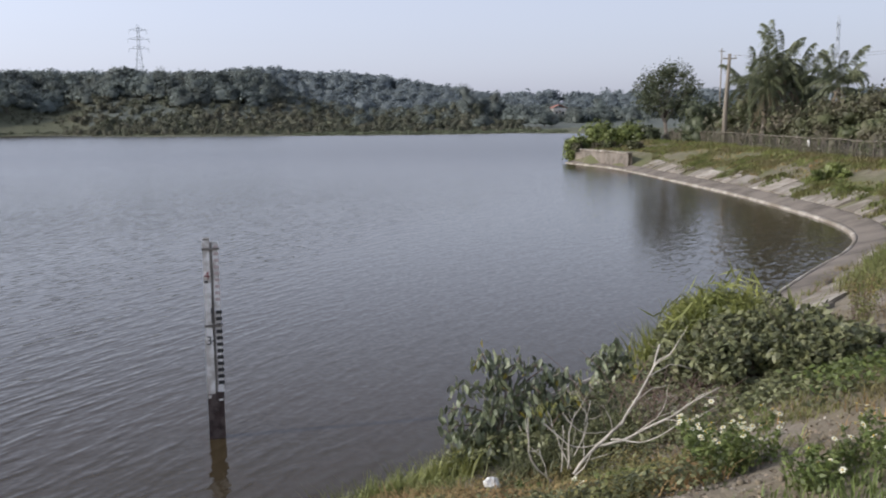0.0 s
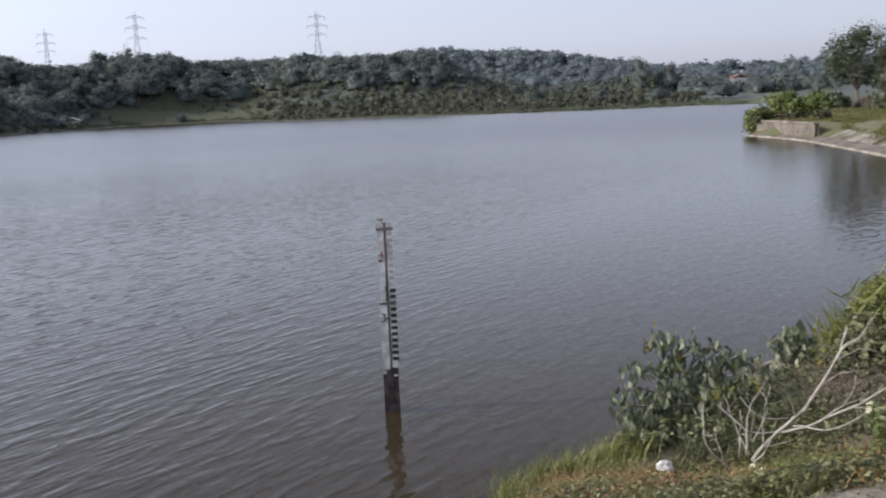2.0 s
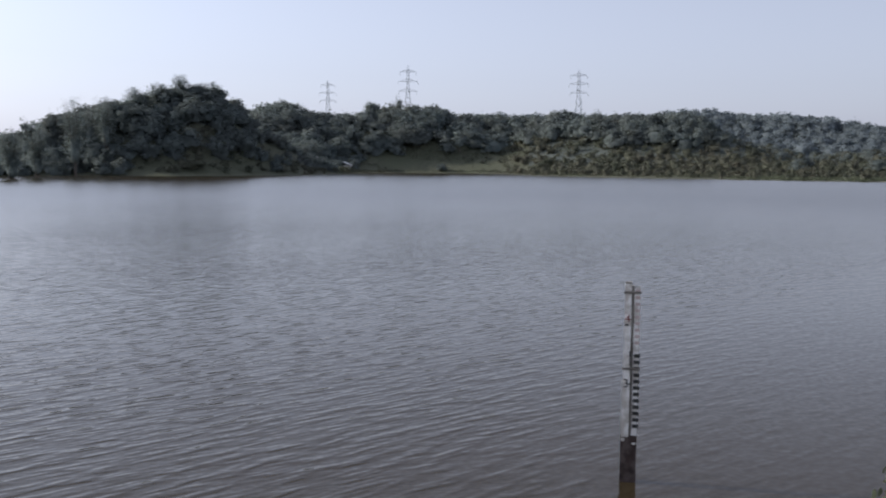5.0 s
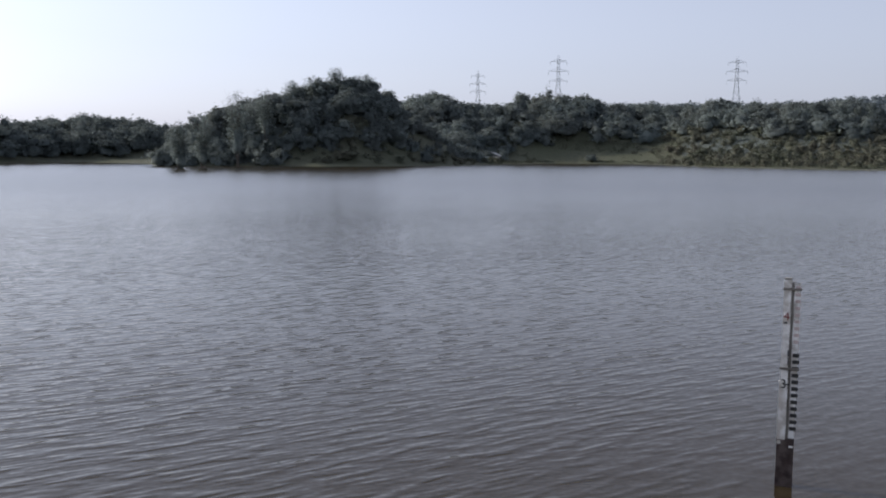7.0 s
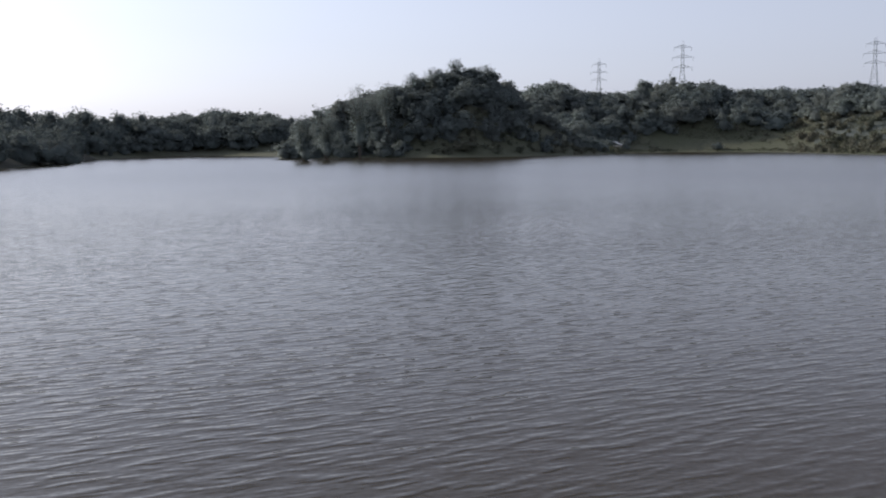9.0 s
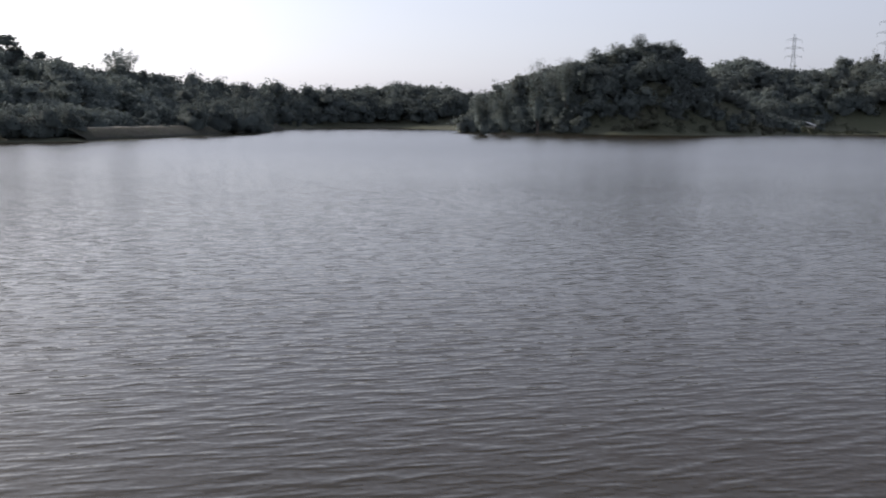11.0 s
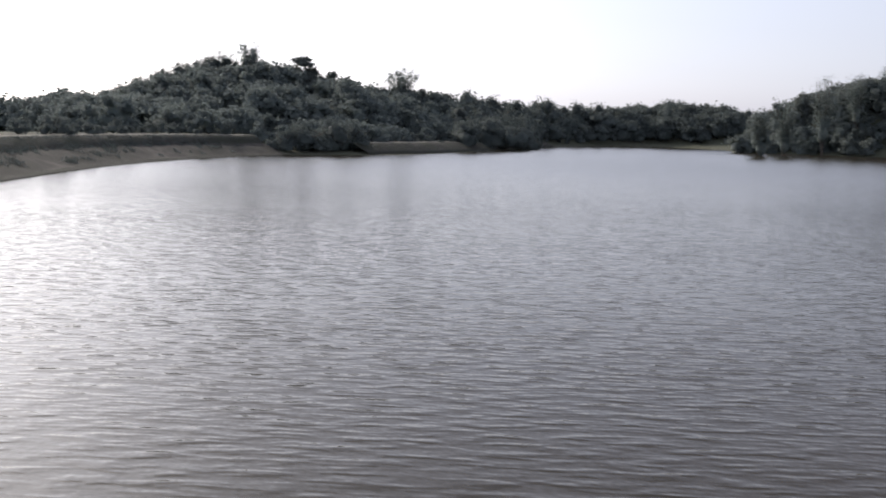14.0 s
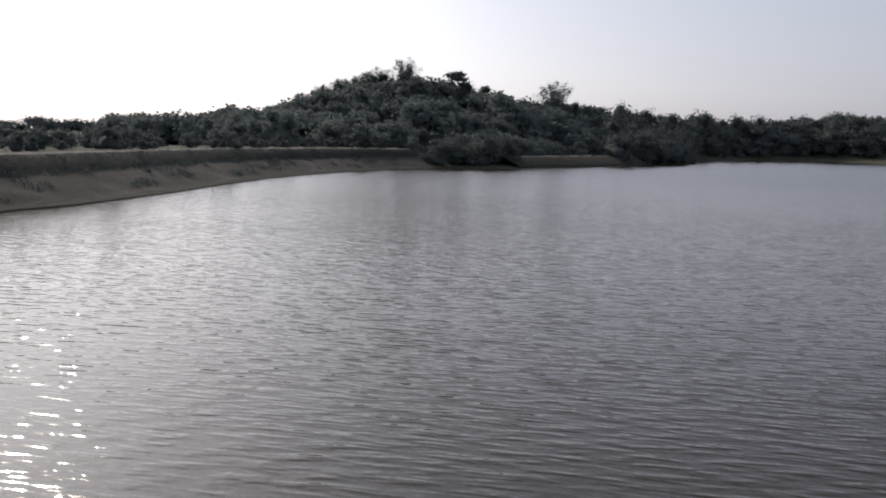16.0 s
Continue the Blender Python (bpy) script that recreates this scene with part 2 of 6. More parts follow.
M_REED = material("pale_reed", (0.13, 0.15, 0.09), (0.2, 0.22, 0.14), 0.8, 4, 0.7, island=0.25, translucent=0.3)
M_GARDEN = material("garden_leaf", (0.062, 0.078, 0.034), (0.155, 0.172, 0.08), 1.4, 5, 0.55, patch=(0.12, 0.105, 0.07), patch_scale=0.4, patch_width=0.15, island=0.35, translucent=0.3)
M_GARDEN_DARK = material("dark_garden_leaf", (0.05, 0.064, 0.032), (0.115, 0.13, 0.07), 1.4, 5, 0.5, island=0.35, translucent=0.25)
M_BUSH = material("bright_bush_leaf", (0.095, 0.125, 0.035), (0.24, 0.275, 0.085), 1.0, 4, 0.5, island=0.4, translucent=0.3)
M_TANGLE = material("dry_vine_tangle", (0.085, 0.07, 0.05), (0.17, 0.142, 0.1), 1.4, 5, 0.8, patch=(0.1, 0.115, 0.05), patch_scale=0.5, patch_width=0.15, island=0.35, translucent=0.2)
M_TWIG = material("bleached_twig", (0.36, 0.33, 0.28), (0.55, 0.51, 0.45), 9, 5, 0.85, 0.3, 40)
M_DRY_TWIG = material("brown_twig", (0.13, 0.09, 0.07), (0.24, 0.17, 0.14), 9, 5, 0.9)
M_GRASS = material("bank_grass", (0.12, 0.15, 0.042), (0.24, 0.265, 0.08), 1.2, 3, 0.6, patch=(0.21, 0.18, 0.085), patch_scale=0.5, island=0.35, translucent=0.3)
M_WEED = material("brown_weed", (0.27, 0.175, 0.08), (0.42, 0.27, 0.13), 2.0, 3, 0.7, patch=(0.2, 0.22, 0.075), patch_scale=0.9, island=0.4, translucent=0.25)
M_PETAL = material("white_petal", (0.74, 0.73, 0.55), (0.86, 0.85, 0.7), 30, 2, 0.6, translucent=0.2)
M_POLLEN = material("yellow_disc", (0.6, 0.42, 0.05), (0.7, 0.5, 0.08), 60, 2, 0.8)
M_YELLOW = material("yellowed_leaf", (0.45, 0.36, 0.05), (0.55, 0.45, 0.09), 8, 2, 0.6, translucent=0.3)
M_STEEL = material("galvanised_steel", (0.42, 0.45, 0.48), (0.52, 0.55, 0.58), 0.8, 4, 0.6)
M_POLE = material("wooden_pole", (0.17, 0.145, 0.115), (0.28, 0.245, 0.2), 3, 6, 0.9, 0.4, 20, stretch=(1, 1, 0.15))
M_FENCE = material("grey_fence", (0.1, 0.086, 0.068), (0.19, 0.165, 0.13), 2, 5, 0.85)
M_SIGN = material("white_sheet", (0.42, 0.41, 0.39), (0.55, 0.54, 0.52), 4, 4, 0.6)
M_BAG = material("white_plastic_bag", (0.75, 0.74, 0.72), (0.85, 0.85, 0.83), 6, 4, 0.35, 0.5, 18, translucent=0.15)
M_PAINT = material("weathered_white_paint", (0.8, 0.79, 0.77), (0.9, 0.89, 0.87), 7, 8, 0.6, 0.25, 25, patch=(0.55, 0.52, 0.48), patch_scale=4.5, patch_width=0.06)
M_SLIME = material("waterlogged_wood", (0.02, 0.013, 0.014), (0.055, 0.035, 0.035), 9, 8, 0.45, 0.5, 30, patch=(0.1, 0.08, 0.075), patch_scale=6, patch_width=0.08)
M_CLAMP = material("rusty_clamp", (0.12, 0.11, 0.1), (0.22, 0.2, 0.18), 12, 5, 0.7)
M_LITTER = material("dead_leaf_litter", (0.16, 0.12, 0.085), (0.3, 0.25, 0.19), 3, 3, 0.9, island=0.5)
M_GAP = material("grey_post_wood", (0.2, 0.185, 0.17), (0.33, 0.31, 0.28), 8, 6, 0.85, 0.3, 30, stretch=(1, 1, 0.2))
M_BLACK = material("black_mark", (0.02, 0.02, 0.022), (0.045, 0.045, 0.045), 20, 4, 0.6)
M_RED = material("red_numeral", (0.16, 0.025, 0.02), (0.24, 0.045, 0.035), 20, 4, 0.6)
M_PINK = material("faded_red_mark", (0.5, 0.4, 0.38), (0.62, 0.52, 0.5), 12, 4, 0.7)
M_ROOF = material("sheet_roof", (0.6, 0.6, 0.6), (0.75, 0.75, 0.74), 0.5, 4, 0.5)
M_RED_ROOF = material("red_tin_roof", (0.3, 0.12, 0.09), (0.4, 0.2, 0.15), 0.7, 4, 0.6)
M_PLASTER = material("pale_plaster", (0.5, 0.47, 0.43), (0.62, 0.58, 0.53), 0.6, 5, 0.85)
M_GLASS = material("dark_window", (0.02, 0.02, 0.025), (0.04, 0.04, 0.045), 3, 2, 0.1)

# ---------------------------------------------------------------- building tools
RNG = np.random.default_rng(7)


def mesh_of(name, verts, faces, mats, index=None, smooth=False):
    """A mesh from arrays: faces is a list of (n, k) index arrays."""
    verts = np.asarray(verts, np.float32)
    me = bpy.data.meshes.new(name)
    me.vertices.add(len(verts))
    me.vertices.foreach_set("co", verts.ravel())
    faces = [np.asarray(f, np.int32) for f in faces if len(f)]
    loops = np.concatenate([f.ravel() for f in faces])
    counts = np.concatenate([np.full(len(f), f.shape[1], np.int32) for f in faces])
    me.loops.add(len(loops))
    me.loops.foreach_set("vertex_index", loops)
    me.polygons.add(len(counts))
    me.polygons.foreach_set("loop_start", np.r_[0, np.cumsum(counts)[:-1]].astype(np.int32))
    if index is not None:
        me.polygons.foreach_set("material_index", np.asarray(index, np.int32))
    if smooth:
        me.polygons.foreach_set("use_smooth", np.ones(len(counts), bool))
    for m in (mats if isinstance(mats, (list, tuple)) else [mats]):
        me.materials.append(m)
    me.update(calc_edges=True)
    return me


def put(ob, parent):
    ob.parent = parent
    return ob


def part(name, bm, m, parent, label="", smooth=False):
    me = bpy.data.meshes.new(name)
    bm.to_mesh(me)
    bm.free()
    me.materials.append(m)
    if smooth:
        me.polygons.foreach_set("use_smooth", np.ones(len(me.polygons), bool))
    ob = put(new(name, me), parent)
    return tagged(ob, label) if label else ob


def piece(name, me, parent, m=None, label=""):
    ob = put(new(name, me), parent)
    if m is not None:
        ob.matrix_basis = m
    return tagged(ob, label) if label else ob


def thing(name, x, y, z, label, category, group="", turn=0.0):
    ob = new(name)
    ob.empty_display_size = 0.2
    ob.matrix_basis = pose(x, y, z, 0, 0, turn)
    return tagged(ob, label, category, group)


def add_box(bm, x, y, z, sx, sy, sz, bevel=0.0, turn=None):
    m = Matrix.Translation((x, y, z)) @ (turn or Matrix()) @ Matrix.Diagonal((sx, sy, sz, 1))
    made = bmesh.ops.create_cube(bm, size=1, matrix=m)
    if bevel:
        edges = {e for v in made["verts"] for e in v.link_edges}
        bmesh.ops.bevel(bm, geom=list(edges), offset=bevel, segments=2, affect="EDGES")


def add_bar(bm, a, b, r0, r1=None, sides=5):
    """A tapered bar from a to b."""
    a, b = Vector(a), Vector(b)
    d = b - a
    q = d.to_track_quat("Z", "Y").to_matrix().to_4x4()
    bmesh.ops.create_cone(bm, cap_ends=True, segments=sides, radius1=r0, radius2=r0 if r1 is None else r1, depth=d.length,
                          matrix=Matrix.Translation((a + b) / 2) @ q)


def add_limb(bm, points, r0, r1, sides=6):
    """A bent, tapered limb through points."""
    pts = [Vector(p) for p in points]
    rings = []
    for k, p in enumerate(pts):
        d = (pts[min(k + 1, len(pts) - 1)] - pts[max(k - 1, 0)]).normalized()
        q = d.to_track_quat("Z", "Y")
        r = r0 + (r1 - r0) * k / (len(pts) - 1)
        rings.append([bm.verts.new(p + q @ Vector((r * math.cos(a), r * math.sin(a), 0))) for a in np.linspace(0, 2 * math.pi, sides, endpoint=False)])
    for lo, hi in zip(rings, rings[1:]):
        for k in range(sides):
            bm.faces.new((lo[k], lo[(k + 1) % sides], hi[(k + 1) % sides], hi[k]))
    bm.faces.new(rings[-1])


def unit(v):
    return v / np.maximum(np.linalg.norm(v, axis=-1, keepdims=True), 1e-9)


def leaves(centres, normals, length, width, rng, droop=0.0, jitter=0.5):
    """Diamond leaves, folded a little along the middle: verts (n*4, 3), quads (n, 4)."""
    n = len(centres)
    nrm = unit(normals + jitter * rng.normal(size=(n, 3)))
    t = unit(np.cross(nrm, rng.normal(size=(n, 3))))
    if droop:
        t = unit(t * (1 - droop) + np.array([0, 0, -1.0]) * droop)
        nrm = unit(np.cross(np.cross(t, nrm), t))
    b = np.cross(nrm, t)
    ln = (length * rng.uniform(0.6, 1.3, (n, 1))) / 2
    wd = (width * rng.uniform(0.6, 1.3, (n, 1))) / 2
    v = np.stack([centres - t * ln, centres + b * wd + nrm * wd * 0.3, centres + t * ln, centres - b * wd + nrm * wd * 0.3], 1).reshape(-1, 3)
    return v, np.arange(4 * n).reshape(-1, 4)


def sphere_points(n, rng):
    return unit(rng.normal(size=(n, 3)))


class Cloud:
    """Gathers leaves and solid cores into one mesh; normals, where given, round off the shading of whole crowns."""

    def __init__(self):
        self.v, self.q, self.t, self.s, self.n = [], [], [], [], 0

    def add(self, v, quads=None, tris=None, normals=None):
        self.v.append(v)
        if normals is not None:
            self.s.append(normals)
        if quads is not None:
            self.q.append(quads + self.n)
        if tris is not None:
            self.t.append(tris + self.n)
        self.n += len(v)

    def mesh(self, name, m):
        soft = sum(len(a) for a in self.s) == self.n
        me = mesh_of(name, np.concatenate(self.v), [np.concatenate(f) for f in (self.q, self.t) if f], m, smooth=soft)
        if soft:
            me.normals_split_custom_set_from_vertices(np.concatenate(self.s).astype(np.float32))
        return me


ICO_V, ICO_F = None, None
_b = bmesh.new()
bmesh.ops.create_icosphere(_b, subdivisions=1, radius=1)
ICO_V = np.array([v.co[:] for v in _b.verts])
ICO_F = np.array([[v.index for v in f.verts] for f in _b.faces])
_b.free()


def blob(cloud, c, r, n, leaf, rng, squash=0.8, core=0.8):
    """A lumpy clump of foliage: an uneven core with leaves over it."""
    k, ph = rng.normal(size=(5, 3)) * 3.4, rng.uniform(0, 6.28, 5)

    def swell(d):
        return 1 + 0.2 * np.sin(d @ k.T + ph).sum(1, keepdims=True)

    size = r * np.array([1, 1, squash])
    if core:
        cloud.add(ICO_V * swell(ICO_V) * core * size + c, tris=ICO_F)
    d = sphere_points(n, rng)
    p = c + d * swell(d) * (0.78 + 0.24 * rng.uniform(size=(n, 1)) ** 1.3) * size
    cloud.add(*leaves(p, d + (0, 0, 0.35), leaf, leaf * 0.6, rng, jitter=0.9))


def tuft(cloud, centres, normals, shade, length, width, rng, droop=0.0, jitter=0.5):
    """Three-cornered sprays of leaves that take the light like the crown they belong to."""
    v = leaves(centres, normals, length, width, rng, droop, jitter)[0].reshape(-1, 4, 3)[:, [0, 1, 3]]
    v[:, 0] = v[:, 0] + 0.6 * (centres - v[:, 0])
    v[:, 1:] += (v[:, 0:1] - centres[:, None]) * -1.6
    away = (np.cross(v[:, 1] - v[:, 0], v[:, 2] - v[:, 0]) * shade).sum(1) < 0
    v[away] = v[away][:, [0, 2, 1]]
    cloud.add(v.reshape(-1, 3), tris=np.arange(3 * len(v)).reshape(-1, 3), normals=np.repeat(shade, 3, axis=0))


def clump(cloud, c, size, n, leaf, rng, heart, core=0.62, lift=0.45):
    """One bough of a crown seen from afar: sprays of leaves round a close inner body."""
    k, ph = rng.normal(size=(5, 3)) * 2.6, rng.uniform(0, 6.28, 5)

    def swell(d):
        return 1 + 0.16 * np.sin(d @ k.T + ph).sum(1, keepdims=True)

    def shade(d, p):
        return unit(0.35 * d + 0.8 * unit(p - heart) + (0, 0, lift))

    p = ICO_V * swell(ICO_V) * core * size + c
    cloud.add(p, tris=ICO_F, normals=shade(ICO_V, p))
    d = sphere_points(n, rng)
    d[:, 2] = np.where(d[:, 2] < -0.35, -d[:, 2], d[:, 2])
    p = c + d * swell(d) * (0.6 + 0.45 * rng.uniform(size=(n, 1)) ** 0.7) * size
    tuft(cloud, p, d + (0, 0, 0.2), shade(d, p), leaf, leaf * 0.75, rng, jitter=0.8)


def round_crown(cloud, base, height, width, leaf, per, rng, blobs=5, low=0.15):
    """A broad uneven crown: one large clump and smaller boughs heaped round and on it."""
    tall = height * (1 - low)
    c = np.array(base) + (0, 0, height * low + tall * 0.45)
    heart = c - (0, 0, tall * 0.2)
    clump(cloud, c, np.array([width * 0.38, width * 0.38, tall * 0.46]), int(per * 1.4), leaf, rng, heart)
    turn = rng.uniform(0, 6.28)
    for k in range(blobs - 1):
        a = turn + k * 2.4 + rng.uniform(-0.5, 0.5)
        f = rng.uniform(-0.22, 0.34) if k else 0.36
        r = width * rng.uniform(0.17, 0.27)
        ring = width * 0.36 * math.sqrt(max(0.08, 1 - (2.4 * f) ** 2)) * rng.uniform(0.6, 1.0)
        clump(cloud, c + (ring * math.cos(a), ring * math.sin(a), f * tall), np.array([r, r, min(r * rng.uniform(0.7, 1.0), tall * 0.3)]), per, leaf, rng, heart)


def bamboo_crown(cloud, base, height, spread, leaf, per, rng, culms=10):
    """Feathery plumes that arch out of one foot over a close-grown body."""
    base = np.array(base)
    heart = base + (0, 0, height * 0.25)
    clump(cloud, base + (0, 0, height * 0.3), np.array([spread * 0.34, spread * 0.34, height * 0.34]), per, leaf, rng, heart)
    for k in range(culms):
        a = k * 2.4 + rng.uniform(-0.6, 0.6)
        lean, h = spread * 0.62 * math.sqrt((k + 0.5) / culms), height * (1.0 - 0.3 * (k / culms) ** 1.5) * rng.uniform(0.86, 1.03)
        f = rng.uniform(0.2, 1.0, (per, 1)) ** 0.6
        out = np.array([math.cos(a), math.sin(a), 0.0])
        p = base + out * lean * f ** 1.8 + np.array([0, 0, 1.0]) * h * (f - 0.08 * f ** 5)
        p = p + rng.normal(size=(per, 3)) * (0.07 * height * (1.15 - f) + 0.16) * (1, 1, 0.8)
        tuft(cloud, p, p - heart, unit(0.7 * unit(p - heart) + 0.3 * rng.normal(size=(per, 3)) + (0, 0, 0.45)), leaf * 1.2, leaf * 0.62, rng, droop=0.2)


class Sapling:
    """A crown grown once and then planted again and again, turned and scaled."""

    def __init__(self, grow):
        c = Cloud()
        grow(c)
        self.v, self.t, self.s = np.concatenate(c.v), np.concatenate(c.t), np.concatenate(c.s)

    def plant(self, cloud, x, y, z, wide, tall, turn):
        co, si = math.cos(turn), math.sin(turn)
        r = np.array([[co, si, 0], [-si, co, 0], [0, 0, 1]])
        cloud.add(self.v @ r * (wide, wide, tall) + (x, y, z), tris=self.t, normals=unit(self.s @ r / (wide, wide, tall)))


def smooth_line(points, step, closed=False):
    """A Catmull-Rom line through points, resampled every step metres."""
    p = np.array(points, float)
    q = np.concatenate([[p[-1]], p, p[:2]]) if closed else np.concatenate([[2 * p[0] - p[1]], p, [2 * p[-1] - p[-2]]])
    out = []
    for k in range(len(q) - 3):
        a, b, c, d = q[k:k + 4]
        for u in np.linspace(0, 1, max(2, int(np.linalg.norm(c - b) / step) + 1), endpoint=False):
            out.append(0.5 * (2 * b + (c - a) * u + (2 * a - 5 * b + 4 * c - d) * u * u + (3 * b - a - 3 * c + d) * u ** 3))
    if not closed:
        out.append(p[-1])
    return np.array(out)


def along(line):
    return np.r_[0, np.cumsum(np.linalg.norm(np.diff(line, axis=0), axis=1))]


def step01(x, a, b):
    u = np.clip((x - a) / (b - a), 0, 1)
    return u * u * (3 - 2 * u)


def to_line(px, py, line, closed):
    """Distance to a polyline, and where along it (index and share) the nearest place lies."""
    ends = np.roll(line, -1, 0) if closed else line[1:]
    starts = line if closed else line[:-1]
    if len(px) < 400:
        a, d = starts[:, :2], ends[:, :2] - starts[:, :2]
        rx, ry = px[:, None] - a[:, 0], py[:, None] - a[:, 1]
        u = np.clip((rx * d[:, 0] + ry * d[:, 1]) / np.maximum((d * d).sum(1), 1e-9), 0, 1)
        r = np.hypot(rx - u * d[:, 0], ry - u * d[:, 1])
        k = r.argmin(1)
        rows = np.arange(len(px))
        return r[rows, k], k, u[rows, k]
    best, seg, share = np.full(len(px), 1e9), np.zeros(len(px), int), np.zeros(len(px))
    for k, (a, b) in enumerate(zip(starts[:, :2], ends[:, :2])):
        d = b - a
        u = np.clip(((px - a[0]) * d[0] + (py - a[1]) * d[1]) / max(d @ d, 1e-9), 0, 1)
        r = np.hypot(px - a[0] - u * d[0], py - a[1] - u * d[1])
        near = r < best
        best[near], seg[near], share[near] = r[near], k, u[near]
    return best, seg, share


def inside(px, py, line):
    if len(px) < 400:
        (ax, ay), (bx, by) = line[:, :2].T, np.roll(line, -1, 0)[:, :2].T
        span = np.where(by == ay, 1e-9, by - ay)
        cross = ((ay > py[:, None]) != (by > py[:, None])) & (px[:, None] < (bx - ax) * (py[:, None] - ay) / span + ax)
        return cross.sum(1) % 2 == 1
    hit = np.zeros(len(px), bool)
    for (ax, ay), (bx, by) in zip(line[:, :2], np.roll(line, -1, 0)[:, :2]):
        if ay != by:
            cross = ((ay > py) != (by > py)) & (px < (bx - ax) * (py - ay) / (by - ay) + ax)
            hit ^= cross
    return hit

# ---------------------------------------------------------------- the lake's plan
def polar(bearing, away):
    """A place in plan, fitted to the camera's view: degrees to the left of +y, and metres from the mound under it."""
    a = radians(bearing)
    return -away * math.sin(a), away * math.cos(a)


def bearing_of(x, y):
    return np.degrees(np.arctan2(-x, y))


NEAR_SHORE = [(-46, -17), (-32, -17), (-20, -11), (-12, -3), (-7.5, 4), (-4.5, 8.2), (-2, 10.8), (0, 13.2), (1.7, 15.5), (4.5, 18.8), (7.6, 22.7),
              (11.3, 28.4), (14.6, 33.3), (16.6, 37.5), (17.6, 42), (18, 48), (18.1, 57.6), (17.6, 69.3), (16.6, 87), (15.2, 94), (13.3, 101)]
FAR_SHORE = [(15.5, 104), (26, 113), (42, 140), (54, 200), (48, 270), (27, 306), (0, 296), (-20.6, 295.3), (-53, 300.4), (-87.7, 306), (-115, 325),
             (-147, 355), (-182, 347), (-183, 298), (-177, 253), (-184.5, 220), (-200.8, 200.8), (-216.8, 181.9), (-221.6, 175),
             (-233, 184), (-262, 202), (-288, 198), (-290, 174), (-267, 142), (-229, 112), (-194, 85.6), (-170, 65), (-156, 47.7),
             (-149.7, 31.8), (-140.3, 22.2), (-129.2, 14.7), (-117.7, 8.2), (-105, 2.7), (-92, -1.6), (-78.8, -5.5), (-65.2, -10.3), (-58, -14)]
SHORE = smooth_line(NEAR_SHORE + FAR_SHORE, 4.0, closed=True)

# ridge lines: x, y, height of the ground
RIDGES = [
    ([(-230, 180, 4.5), (-232, 198, 8), (-228, 213, 13.3), (-226, 226, 16.5), (-222, 238, 17.9), (-216.5, 249, 21.3), (-211, 260, 20.3), (-205, 271, 14)], 34),
    ([(-298, -31, 0.4), (-255, -4.5, 2.9), (-240, 10.5, 5.6), (-234, 22.5, 9.8), (-226.5, 40, 13.4), (-229, 53, 11.9), (-231, 66, 9.6), (-237, 86, 9.6),
      (-252, 110, 8.2), (-290, 147.5, 9.4), (-305, 172, 8.6)], 48),
    ([(-330, 198, 6.5), (-332, 224, 10), (-330, 235, 9.4), (-333, 256, 7.2), (-330, 275, 6.5)], 42),
    ([(-283, 375, 20.7), (-252, 360, 22.7), (-243, 379, 17.3), (-225, 390, 22.6), (-214, 402, 23.7), (-196.5, 421, 21.1), (-186, 437, 19.7), (-161, 442, 20.7),
      (-132, 430, 20.5), (-106, 427, 19.2), (-84, 432, 19.2), (-66.5, 445, 12.8), (-31, 449, 6.8), (15, 440, 9.2), (27, 439, 6.9), (45, 428, 3.9), (90, 420, 3.9)], 46),
    ([(-529, 728, 36), (-366, 822, 38), (-228, 850, 38.4), (-168, 864, 43), (-122, 871, 38.4), (-74, 877, 37.6), (-38, 879, 32), (0, 880, 26), (61, 878, 15.3),
      (90, 855, 18.7), (134, 849, 15), (164, 844, 17), (430, 745, 16.4)], 120)]
RIDGE_LINES = [(smooth_line(r, 12.0), w) for r, w in RIDGES]


def shore_distance(px, py):
    """Metres outside the water (negative: out in the lake)."""
    d = to_line(px, py, SHORE, True)[0]
    return np.where(inside(px, py, SHORE), -d, d)


def bank_share(px, py):
    """1 on the made-up banks of the near side, 0 on the natural far shore."""
    right = step01(px, 6, 10) * (1 - step01(py, 108, 120))
    return np.maximum(right, 1 - step01(py, 24, 34))


BANK_S = np.array([-60, -4, 0, 0.9, 1.3, 2.7, 7.0, 8.5, 14, 60, 4000])
BANK_Z = np.array([-3, -1.4, -0.4, 0.25, 0.44, 0.97, 2.25, 2.4, 2.4, 2.2, 2.2])
DAM_S = np.array([-60, -4, 0, 0.9, 1.4, 5.0, 6.5, 7.6, 14, 60, 4000])
DAM_Z = np.array([-3, -1.4, -0.4, 0.22, 0.42, 1.8, 2.95, 3.12, 3.1, 2.8, 2.6])
FAR_S = np.array([-60, -5, 0, 6, 30, 120, 4000])
FAR_Z = np.array([-3, -0.8, 0, 0.7, 1.7, 3.2, 6])


